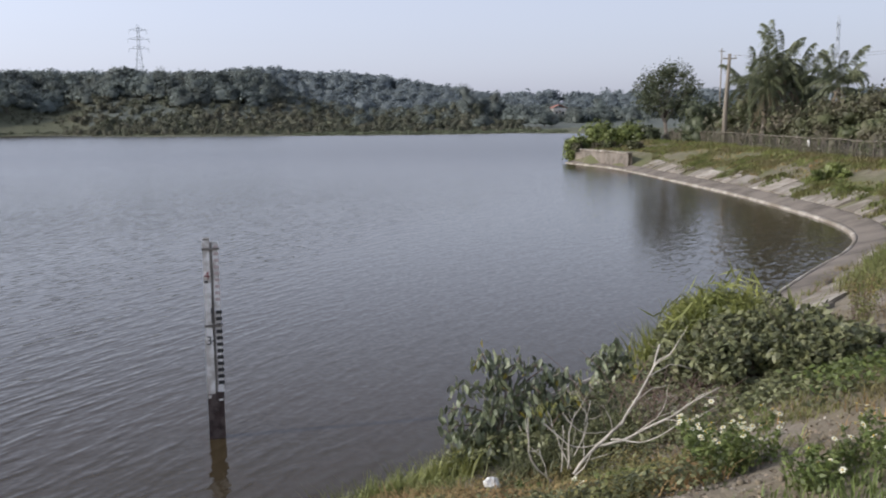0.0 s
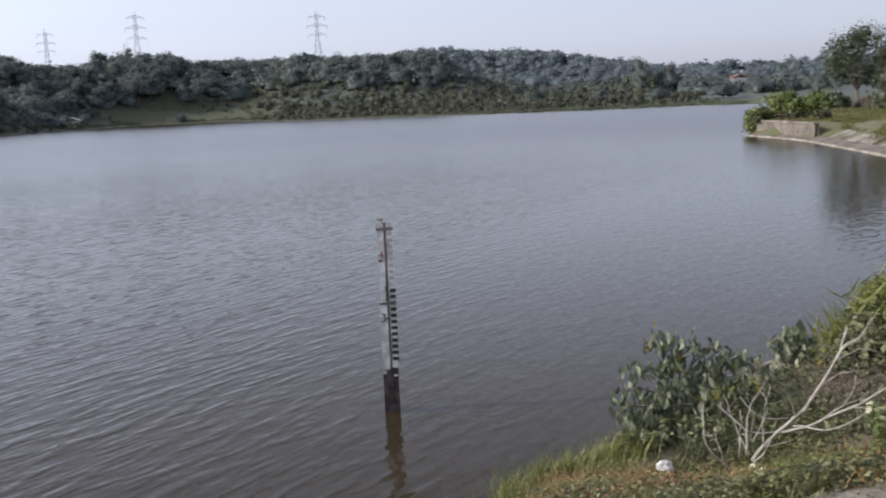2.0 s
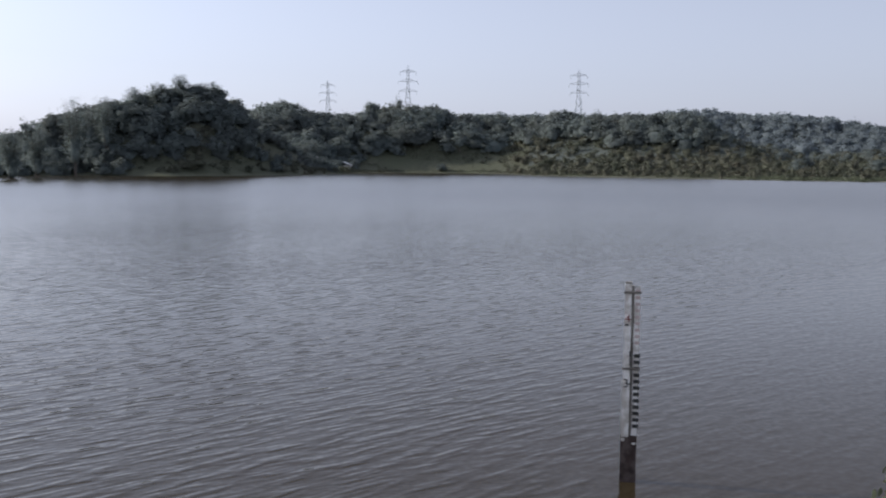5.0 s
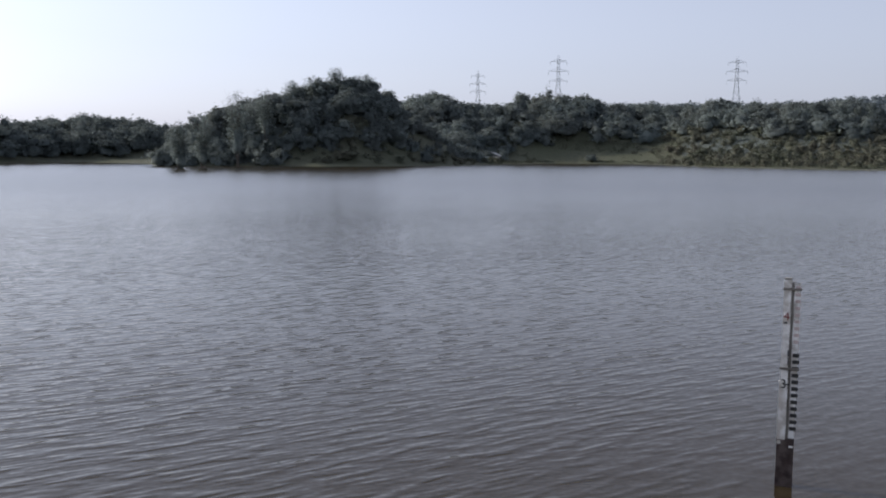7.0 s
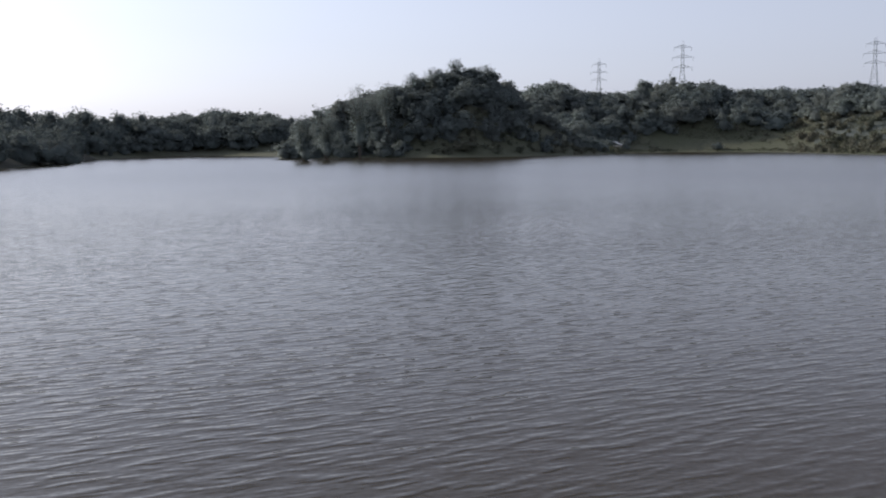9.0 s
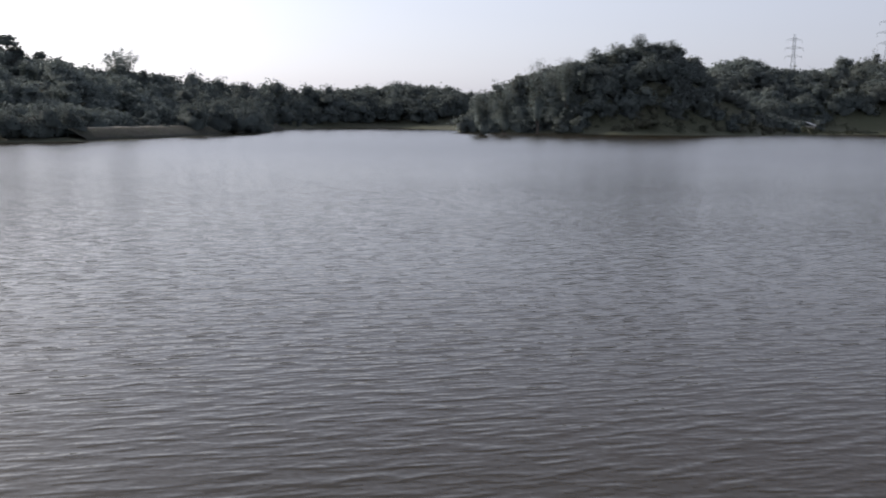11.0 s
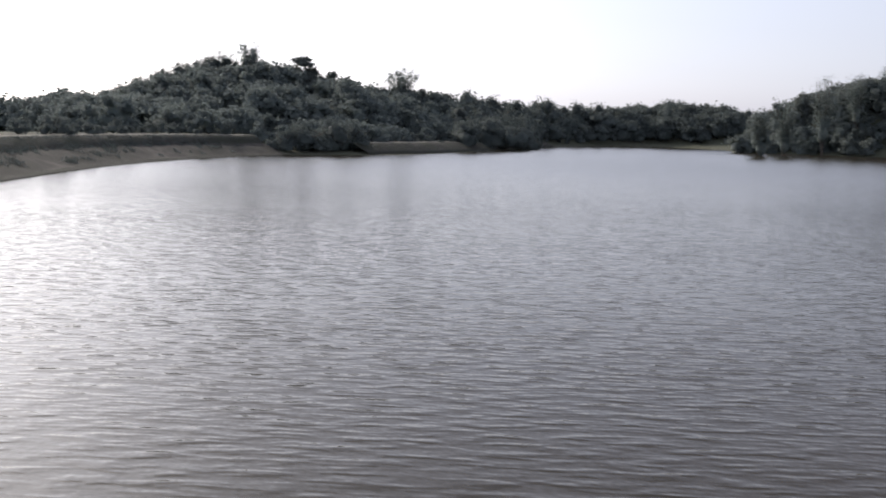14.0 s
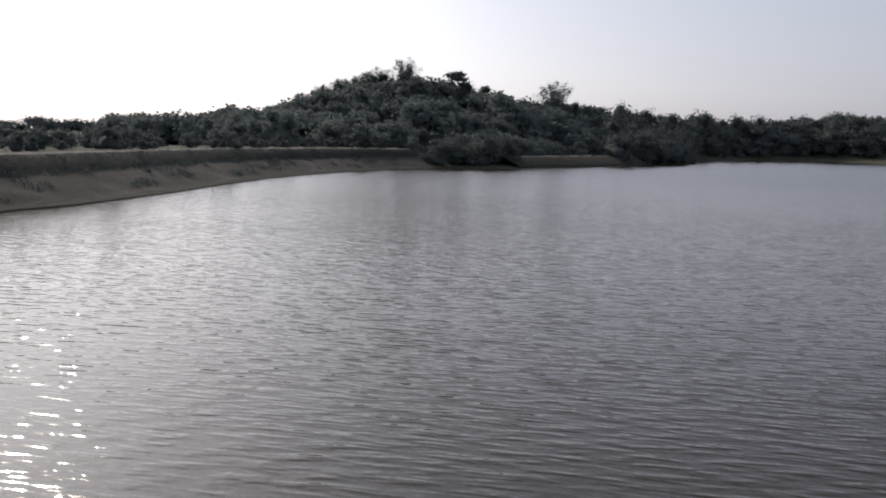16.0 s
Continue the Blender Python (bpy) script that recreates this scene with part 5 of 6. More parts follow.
wooden("post", 0.0, 0.03, -2.5, 0.74, 0.245, 0.16, M_SLIME, "dark waterlogged lower pile", 1)
wooden("post", 0.0, 0.045, 0.7, 3.06, 0.11, 0.1, M_GAP, "grey wooden post", 2)
wooden("board", -0.062, -0.035, 0.72, 1.60, 0.12, 0.05, M_PAINT, "wide white-painted numeral board", 3)
upper = wooden("board", -0.057, -0.03, 1.58, 3.10, 0.1, 0.05, M_PAINT, "narrow white-painted numeral board", 4)
plate = wooden("scale_plate", 0.078, -0.02, 0.72, 2.13, 0.085, 0.02, M_PAINT, "faded white scale plate", 5)
upper_plate = wooden("scale_plate", 0.078, -0.02, 2.135, 3.06, 0.085, 0.02, M_PAINT, "bleached white scale plate", 6)
for k in range(12):
    z = 0.86 + 0.1 * k
    if z < 2.12:
        box_part("mark", 0.095, -0.036, z + 0.03, 0.095, 0.012, 0.055, M_BLACK, plate, 0.002)
for k in range(9):
    box_part("mark", 0.09, -0.036, 2.19 + 0.1 * k, 0.07, 0.012, 0.045, M_PINK, upper_plate, 0.002)
for z, w in ((2.97, 0.26), (1.79, 0.27)):
    clamp = box_part("clamp", 0.01, -0.068, z, w, 0.02, 0.035, M_CLAMP, bevel=0.004, label="rusty steel clamp bar")
    for s in (-1, 1):
        bm = bmesh.new()
        add_bar(bm, (0.01 + s * w * 0.42, -0.09, z), (0.01 + s * w * 0.42, 0.1, z), 0.012, None, 6)
        part("bolt", bm, M_CLAMP, clamp)
box_part("cap", -0.05, 0.0, 3.11, 0.1, 0.12, 0.03, M_GAP, bevel=0.006)
box_part("slot", -0.012, -0.062, 2.02, 0.022, 0.012, 0.09, M_BLACK, bevel=0.002)
box_part("slot", -0.012, -0.062, 1.9, 0.012, 0.012, 0.12, M_BLACK, bevel=0.002)


def numeral(text, x, y, z, size, m, parent, label):
    c = bpy.data.curves.new("numeral", "FONT")
    c.body, c.size, c.extrude, c.align_x, c.align_y = text, size, 0.004, "CENTER", "CENTER"
    tmp = bpy.data.objects.new("numeral_tmp", c)
    me = bpy.data.meshes.new_from_object(tmp)
    bpy.data.objects.remove(tmp)
    bpy.data.curves.remove(c)
    me.materials.clear()
    me.materials.append(m)
    me.name = "numeral"
    return piece("numeral", me, parent, pose(x, y, z, 90, 0, 0), label)


numeral("3", -0.062, -0.066, 1.555, 0.19, M_BLACK, gauge, "black painted numeral three")
numeral("4", -0.057, -0.061, 2.56, 0.17, M_RED, gauge, "red painted numeral four")
box_part("tick", -0.07, -0.06, 2.47, 0.05, 0.006, 0.03, M_BLACK, bevel=0.001)
box_part("tick", 0.0, -0.066, 1.555, 0.05, 0.008, 0.02, M_BLACK, bevel=0.001)
box_part("tick", -0.09, -0.063, 0.68, 0.05, 0.006, 0.05, M_PAINT, bevel=0.001)
box_part("tick", 0.08, -0.055, 0.62, 0.06, 0.006, 0.03, M_PAINT, bevel=0.001)


# ---------------------------------------------------------------- grass and weeds
def blades(bases, height, width, lean, rng):
    """Bent grass blades: a quad and a tip each."""
    n = len(bases)
    a = rng.uniform(0, 2 * math.pi, n)
    out = np.stack([np.cos(a), np.sin(a), 0 * a], 1)
    side = np.stack([-np.sin(a), np.cos(a), 0 * a], 1)
    h = height * rng.uniform(0.5, 1.25, (n, 1))
    ln = lean * h * rng.uniform(0.2, 1.2, (n, 1))
    w = width * rng.uniform(0.6, 1.2, (n, 1)) / 2
    up = np.array([0, 0, 1.0])
    m1, tip = bases + out * ln * 0.3 + up * h * 0.6, bases + out * ln + up * h
    v = np.stack([bases - side * w, bases + side * w, m1 + side * w * 0.8, m1 - side * w * 0.8, tip], 1).reshape(-1, 3)
    i = 5 * np.arange(n)[:, None]
    return v, i + np.array([0, 1, 2, 3]), i + np.array([3, 2, 4])


def grass_patch(name, label, m, places, per, spread, height, width, lean, seed, category="grass"):
    rng = np.random.default_rng(seed)
    cloud = Cloud()
    p = np.repeat(np.asarray(places, float), per, axis=0)
    p = p + rng.normal(size=p.shape) * spread
    z = ground_z(p[:, 0], p[:, 1])
    ok = z > 0.03
    v, q, t = blades(np.c_[p, z - 0.03][ok], height, width, lean, rng)
    cloud.add(v, q, t)
    return tagged(new(name, cloud.mesh(name, m)), label, category, kind="stuff")


rngg = np.random.default_rng(90)


def bank_places(line, n, near, far, rng, patchy=0.0):
    t = along(line)
    u, s = rng.uniform(0, t[-1], n), rng.uniform(near, far, n)
    p = np.stack([np.interp(u, t, line[:, 0]), np.interp(u, t, line[:, 1])], 1)
    d = np.gradient(line, axis=0)
    nx, ny = np.interp(u, t, d[:, 1]), np.interp(u, t, -d[:, 0])
    nrm = unit(np.stack([nx, ny], 1))
    p = p + nrm * s[:, None]
    if patchy:
        f = np.sin(u * 0.55 + 1.7 * np.sin(s)) + np.sin(u * 0.23 + s * 1.1) + rng.normal(size=n) * 0.4
        p = p[f > patchy]
    return p


far_bank = stretch_of(NEAR_SHORE[11:], 0.8)
grass_patch("slope_grass", "patchy yellow-green grass on the slope below the fence", M_GRASS, bank_places(far_bank, 6500, 2.7, 7.4, rngg, 0.15), 12, 0.12, 0.26, 0.05, 0.9, 91)
grass_patch("crest_grass", "long grass and weeds along the foot of the fence", M_GRASS, bank_places(far_bank, 1300, 6.2, 8.0, rngg), 9, 0.15, 0.3, 0.05, 0.7, 92)
grass_patch("joint_grass", "tufts growing between the concrete slabs", M_GRASS, bank_places(far_bank, 160, 1.3, 2.9, rngg, 0.6), 22, 0.22, 0.3, 0.045, 0.9, 93)
grass_patch("dry_slope_weeds", "dry brown weeds scattered over the slope", M_WEED, bank_places(far_bank, 1300, 2.6, 8.0, rngg, -0.9), 9, 0.16, 0.22, 0.05, 0.9, 94)
dam_line = stretch_of(FAR_SHORE[28:] + NEAR_SHORE[:1], 1.2)
grass_patch("dam_weeds", "dark weedy tufts on the slope of the dam", M_DARK_LEAF, bank_places(dam_line, 420, 1.6, 5.0, rngg, 0.5), 22, 0.26, 0.3, 0.07, 1.2, 95)
grass_patch("dam_grass", "dull grass on the steep top of the dam", M_DARK_LEAF, bank_places(dam_line, 2600, 4.9, 6.5, rngg), 8, 0.25, 0.2, 0.06, 0.8, 96)

# reeds on the flat far shore
b_reed = rngg.uniform(-7.5, 9, 1300)
far_reed = np.radians(b_reed), shore_reach(b_reed, 250) + rngg.uniform(0.5, 7.0, 1300)
flat = np.stack([-far_reed[1] * np.sin(far_reed[0]), far_reed[1] * np.cos(far_reed[0])], 1)
grass_patch("shore_reeds", "pale green reeds on the flat far shore", M_REED, flat, 10, 0.6, 0.6, 0.2, 0.6, 97)
b_field = rngg.uniform(5, 32, 5200)
far_field = np.radians(b_field), shore_reach(b_field, 250) + 3 + 110 * rngg.uniform(size=5200) ** 1.3
field = np.stack([-far_field[1] * np.sin(far_field[0]), far_field[1] * np.cos(far_field[0])], 1)
grass_patch("field_grass", "rough olive grass over the far meadow and slope", M_SCRUB, field[::2], 14, 0.8, 0.7, 0.2, 0.9, 98)
grass_patch("meadow_grass", "paler green grass in patches on the far meadow", M_REED, field[1::2], 10, 0.9, 0.5, 0.18, 0.9, 99)
# vines hanging over the slabs
for k, (u, s) in enumerate([(8.5, 2.4), (14.0, 2.2), (19.5, 2.6), (24.0, 2.1), (31.0, 2.4), (38.0, 2.2), (47.0, 2.5)]):
    t = along(far_bank)
    i = int(np.searchsorted(t, u))
    c = offset_line(far_bank, s)[i]
    creep = [(c[0] + rngg.normal() * 0.5, c[1] + rngg.normal() * 0.9) for j in range(26)]
    grass_patch("hanging_vine", "olive green vines spilling over the concrete slabs", M_GRASS, creep, 26, 0.16, 0.3, 0.07, 1.4, 170 + k, "vine")

# the near bank
edge = [(rngg.uniform(-1.4, 1.9), 0) for k in range(260)]
edge = [(x, 11.9 + 0.95 * x + rngg.normal() * 0.35) for x, _ in edge]
grass_patch("waterside_grass", "fresh green grass hanging over the water's edge", M_FRESH, edge, 16, 0.09, 0.4, 0.016, 0.8, 101)
brown = [(x, y) for x, y in [(rngg.uniform(-0.9, 2.4), rngg.uniform(8.0, 10.9)) for k in range(300)] if y < 9.7 or x < 0.3]
grass_patch("brown_weeds", "rusty brown and olive weeds on the near bank", M_WEED, brown, 17, 0.1, 0.27, 0.015, 1.2, 102)
olive = [(rngg.uniform(-0.4, 1.5), rngg.uniform(7.4, 9.6)) for k in range(80)]
grass_patch("olive_weeds", "olive green weeds mixed into the bank", M_GRASS, olive, 12, 0.12, 0.22, 0.017, 1.1, 103)
clump = [(4.45 + rngg.normal() * 0.5, 15.4 + rngg.normal() * 0.5) for k in range(90)]
grass_patch("tall_grass", "tall bright reed grass on top of the thicket", M_FRESH, clump, 26, 0.1, 0.85, 0.042, 0.7, 104)
side = [(rngg.uniform(9.3, 13.6), 0) for k in range(150)]
side = [(x, 20.6 + (x - 9.3) * 1.55 + rngg.normal() * 0.6) for x, _ in side]
grass_patch("side_grass", "yellow-green grass growing beside the ledge", M_GRASS, side, 18, 0.14, 0.5, 0.025, 0.8, 105)
shore_side = bank_places(stretch_of(NEAR_SHORE[9:12], 0.8), 170, 0.05, 1.0, rngg)
grass_patch("ledge_grass", "green grass grown over the end of the ledge", M_GRASS, shore_side[::3], 20, 0.12, 0.3, 0.02, 0.9, 110)
grass_patch("ledge_weeds", "brown weeds mixed into grass on the ledge", M_WEED, shore_side, 20, 0.14, 0.2, 0.018, 1.1, 118)
sparse = [(rngg.uniform(2.8, 9.5), rngg.uniform(7.0, 17.5)) for k in range(300)]
grass_patch("thin_weeds", "thin dry weeds on bare bank soil", M_WEED, sparse, 7, 0.1, 0.16, 0.015, 1.0, 106)
green = [(3.0 + rngg.normal() * 0.5, 6.6 + rngg.normal() * 0.35) for k in range(60)] + [(4.0 + rngg.normal() * 0.4, 7.3 + rngg.normal() * 0.3) for k in range(40)]
grass_patch("foreground_grass", "fresh green weeds on the top of the bank", M_HERB, green, 9, 0.09, 0.15, 0.018, 0.8, 107)


hollow = [(rngg.uniform(0.7, 2.5), rngg.uniform(9.5, 10.7)) for k in range(150)]
grass_patch("hollow_weeds", "short dry weeds round the dead shrub", M_WEED, hollow, 12, 0.12, 0.15, 0.014, 1.3, 108)
dark = [(0.9 + 0.75 * u + rngg.normal() * 0.15, 11.0 + 0.5 * u + rngg.normal() * 0.25) for u in rngg.uniform(0, 2, 160)]
grass_patch("shaded_grass", "dark matted grass behind the dead shrub", M_VINE, dark, 18, 0.1, 0.3, 0.02, 1.2, 109)


def creeper(name, label, m, places, per, spread, leaf, lift, seed):
    """Ground cover of small broad leaves."""
    rng = np.random.default_rng(seed)
    cloud = Cloud()
    p = np.repeat(np.asarray(places, float), per, axis=0)
    p = p + rng.normal(size=p.shape) * spread
    z = ground_z(p[:, 0], p[:, 1])
    c = np.c_[p, z + rng.uniform(0.0, lift, len(z))][z > 0.05]
    cloud.add(*leaves(c, np.array([0, 0, 1.0]) + 0 * c, leaf, leaf * 0.6, rng, jitter=0.55))
    return tagged(new(name, cloud.mesh(name, m)), label, "creeper", kind="stuff")


creeper("ground_creeper", "low green creeper spreading below the thicket", M_VINE, [(4.0 + rngg.normal() * 0.5, 11.0 + rngg.normal() * 0.45) for k in range(34)], 40, 0.16, 0.09, 0.14, 111)
creeper("bank_creeper", "small-leaved creeper over the bank's soil", M_VINE, [(rngg.uniform(4.6, 7.6), 0) for k in range(0)] + [(5.3 + rngg.normal() * 0.6, 12.0 + rngg.normal() * 0.6) for k in range(26)], 30, 0.2, 0.08, 0.14, 112)
creeper("rusty_weed_leaves", "rusty brown seed heads and leaves of bank weeds", M_WEED, [(rngg.uniform(-0.8, 2.3), rngg.uniform(8.2, 10.9)) for k in range(330)], 60, 0.1, 0.036, 0.22, 114)
creeper("under_shrub_leaves", "dark leafy undergrowth below the shrubs", M_VINE, [(0.8 + rngg.normal() * 0.5, 12.1 + rngg.normal() * 0.35) for k in range(60)] + [(2.5 + rngg.normal() * 0.5, 13.2 + rngg.normal() * 0.6) for k in range(60)], 34, 0.12, 0.08, 0.4, 115)
creeper("leaf_litter", "dead leaves and crumbs of earth on the bank", M_LITTER, [(rngg.uniform(1.6, 9.0), rngg.uniform(6.5, 18.0)) for k in range(420)], 22, 0.35, 0.045, 0.03, 116)
creeper("pale_litter", "pale bleached plant scraps on the bank soil", M_TWIG, [(rngg.uniform(1.6, 9.0), rngg.uniform(6.5, 18.0)) for k in range(120)], 6, 0.4, 0.035, 0.03, 117)
creeper("leafy_bank_weeds", "olive and brown leafy weeds crowding the near bank", M_VINE, [(rngg.uniform(-0.8, 2.3), rngg.uniform(7.7, 9.1)) for k in range(130)], 46, 0.11, 0.06, 0.26, 119)
creeper("rusty_weed_tops", "rusty leaves over the near bank's weeds", M_WEED, [(rngg.uniform(-0.9, 2.2), rngg.uniform(7.8, 9.3)) for k in range(120)], 40, 0.12, 0.05, 0.28, 120)
creeper("foot_creeper", "broad-leaved green creeper at the thicket's foot", M_HERB, [(4.3 + 1.9 * rngg.uniform(), 10.3 + 1.5 * rngg.uniform()) for k in range(46)], 26, 0.14, 0.1, 0.16, 121)
strips = [(rngg.uniform(2.9, 6.6), rngg.uniform(8.6, 11.2)) for k in range(300)]
strips = [p for p in strips if math.sin(p[0] * 1.7 + p[1] * 2.6) > -0.1]
grass_patch("strip_weeds", "short olive weeds in strips on the worn bank", M_GRASS, strips, 16, 0.12, 0.13, 0.014, 1.1, 122)
creeper("hollow_leaves", "dark leaves and dead stalks in the hollow", M_VINE, [(2.3 + rngg.normal() * 0.45, 11.1 + rngg.normal() * 0.45) for k in range(60)], 40, 0.12, 0.07, 0.3, 123)
creeper("weed_leaves", "small green leaves among the brown weeds", M_VINE, [(rngg.uniform(-0.3, 2.3), rngg.uniform(8.0, 9.4)) for k in range(60)], 22, 0.12, 0.06, 0.2, 113)


# ---------------------------------------------------------------- shrubs of the near bank
def leaf_mesh():
    """One drooping pointed leaf, folded along its rib; it hangs along -z from its stalk."""
    u = np.array([0, 0.12, 0.3, 0.5, 0.72, 0.9, 1.0])
    w = np.array([0.005, 0.016, 0.033, 0.036, 0.026, 0.011, 0.001])
    length = 0.17
    v, f = [], []
    for k in range(len(u)):
        y = 0.025 * math.sin(2.4 * u[k])
        for s in (-1, 0, 1):
            v.append((s * w[k], y - (0.012 if s == 0 else 0.0) * (1 - u[k]), -length * u[k]))
    for k in range(len(u) - 1):
        for s in (0, 1):
            f.append((3 * k + s, 3 * k + s + 1, 3 * k + s + 4, 3 * k + s + 3))
    return mesh_of("leaf", v, [f], M_SHRUB_LEAF, smooth=True)


LEAF = leaf_mesh()
LEAF_YELLOW = LEAF.copy()
LEAF_YELLOW.materials.clear()
LEAF_YELLOW.materials.append(M_YELLOW)


def drooping_shrub(base, tips, label, seed, per_tip=40, size=0.86):
    r = np.random.default_rng(seed)
    shrub = thing("shrub", *base, label, "shrub", "drooping shrubs")
    for tip in tips:
        t = Vector(tip) - Vector(base)
        bend = Vector((t.x * 0.35, t.y * 0.35, t.z * 0.75 + 0.12))
        near_tip = Vector((t.x * 0.78, t.y * 0.78, t.z * 1.04 + 0.06))
        line = [Vector((0, 0, -0.05)), bend, near_tip, t]
        bm = bmesh.new()
        add_limb(bm, line, 0.016, 0.004, 5)
        part("branch", bm, M_TWIG if r.uniform() < 0.35 else M_DRY_TWIG, shrub)
        for k in range(per_tip):
            u = r.uniform(0.3, 1.0)
            j = min(int(u * 3), 2)
            p = line[j].lerp(line[j + 1], u * 3 - j) + Vector(r.normal(size=3)) * 0.075
            m = Matrix.Translation(p) @ pose(0, 0, 0, r.normal() * 24, r.normal() * 24, r.uniform(0, 360)) @ Matrix.Scale(size * r.uniform(0.65, 1.25), 4)
            piece("leaf", LEAF_YELLOW if r.uniform() < 0.025 else LEAF, shrub, m)
    return shrub


drooping_shrub((0.75, 12.6, rest(0.75, 12.6)),
               [(0.45, 12.2, 1.64), (0.75, 12.4, 1.58), (1.08, 12.2, 1.58), (1.4, 12.3, 1.46), (1.77, 12.2, 1.36), (0.15, 12.1, 1.3), (0.05, 12.1, 0.98), (0.35, 11.9, 0.75), (0.86, 12.0, 1.1),
                (1.31, 12.1, 1.22), (0.63, 12.2, 1.35), (1.01, 11.9, 0.8), (0.6, 11.9, 1.0), (1.55, 12.4, 1.4), (1.95, 12.4, 1.3), (1.7, 12.2, 1.05), (0.2, 11.8, 0.6), (0.55, 11.7, 0.55), (0.9, 11.7, 0.6), (1.25, 12.0, 0.9), (0.0, 11.9, 0.75)],
               "grey-green shrub with drooping pointed leaves at the water's edge", 121)
drooping_shrub((2.62, 14.0, rest(2.62, 14.0)), [(2.5, 14.0, 1.32), (2.3, 14.0, 1.02), (2.7, 13.9, 1.12), (2.55, 13.8, 0.85), (2.42, 14.1, 1.2), (2.75, 14.1, 0.9), (2.2, 13.9, 1.2), (2.6, 13.8, 1.38), (2.85, 13.9, 1.25), (2.35, 13.8, 0.8)],
               "smaller drooping shrub beside the thicket", 122, 30)
drooping_shrub((3.0, 13.6, rest(3.0, 13.6)), [(2.85, 13.6, 1.0), (3.1, 13.5, 1.05), (3.3, 13.6, 0.95), (3.0, 13.4, 0.75)], "leafy shrub between shrubs and thicket", 123, 26)

# the bare, bleached shrub
bare = thing("bare_shrub", 1.45, 10.4, rest(1.45, 10.4), "dead leafless shrub with pale bleached branches", "shrub")
oz = rest(1.45, 10.4)
BARE_BRANCHES = [([(1.48, 10.4, 0.8), (1.75, 10.4, 1.12), (2.04, 10.42, 1.4), (2.34, 10.45, 1.92), (2.47, 10.5, 2.3)], 0.022), ([(2.38, 10.46, 2.03), (2.55, 10.4, 2.2), (2.7, 10.35, 2.44)], 0.011),
         ([(1.75, 10.4, 1.12), (2.04, 10.36, 1.21), (2.38, 10.3, 1.4), (2.8, 10.25, 1.68), (3.08, 10.2, 1.86)], 0.018), ([(1.23, 10.3, 0.74), (0.98, 10.2, 1.04), (0.93, 10.2, 1.53)], 0.014),
         ([(1.43, 10.4, 0.85), (1.44, 10.45, 1.28), (1.52, 10.5, 1.52)], 0.014), ([(1.36, 10.45, 0.8), (1.37, 10.5, 1.35)], 0.011), ([(1.14, 10.5, 1.37), (1.49, 10.45, 1.1), (1.83, 10.4, 1.17)], 0.011),
         ([(1.4, 9.9, 0.86), (1.5, 9.8, 1.1), (1.57, 9.7, 1.29)], 0.011), ([(1.36, 10.5, 1.49), (1.61, 10.5, 1.26), (1.87, 10.45, 1.28)], 0.01), ([(1.9, 10.4, 1.2), (2.3, 10.2, 1.25), (2.62, 10.1, 1.5)], 0.011),
         ([(2.2, 10.3, 1.32), (2.45, 10.2, 1.6), (2.5, 10.2, 1.85)], 0.008), ([(2.34, 10.45, 1.92), (2.6, 10.5, 2.05), (2.85, 10.5, 2.0)], 0.008), ([(1.45, 10.4, 0.85), (1.3, 10.5, 1.2), (1.2, 10.55, 1.5)], 0.009),
         ([(1.6, 10.4, 0.98), (1.62, 10.5, 1.3), (1.7, 10.55, 1.62)], 0.009), ([(1.5, 10.42, 1.0), (1.66, 10.5, 1.35), (1.6, 10.5, 1.55)], 0.008), ([(2.5, 10.28, 1.47), (2.75, 10.15, 1.5), (3.0, 10.1, 1.66)], 0.008),
         ([(2.1, 10.4, 1.52), (2.3, 10.5, 1.72), (2.62, 10.55, 1.8)], 0.007), ([(1.2, 10.2, 0.7), (1.12, 10.1, 1.0), (1.05, 10.1, 1.2)], 0.009)]
for pts, r0 in BARE_BRANCHES:
    bm = bmesh.new()
    fine = smooth_line(pts, 0.14)
    fine = fine + np.random.default_rng(len(pts) + int(r0 * 1e4)).normal(size=fine.shape) * 0.006
    add_limb(bm, [Vector(p) - Vector((1.45, 10.4, oz)) for p in fine], r0 * 0.95, r0 * 0.42, 6)
    part("branch", bm, M_TWIG, bare, smooth=True)

rb = np.random.default_rng(142)
for pts, r0 in BARE_BRANCHES:
    fine = smooth_line(pts, 0.14)
    for k in range(3 if r0 > 0.012 else 1):
        j = rb.integers(len(fine) // 3, len(fine) - 1)
        way_out = unit(fine[j + 1] - fine[j] + rb.normal(size=3) * (0.07, 0.05, 0.05))
        ln = rb.uniform(0.15, 0.42)
        tip = fine[j] + way_out * ln + rb.normal(size=3) * 0.03
        bm = bmesh.new()
        add_limb(bm, [Vector(p) - Vector((1.45, 10.4, oz)) for p in (fine[j], (fine[j] + tip) / 2 + rb.normal(size=3) * 0.02, tip)], r0 * 0.4, 0.0022, 5)
        part("twig", bm, M_TWIG, bare)

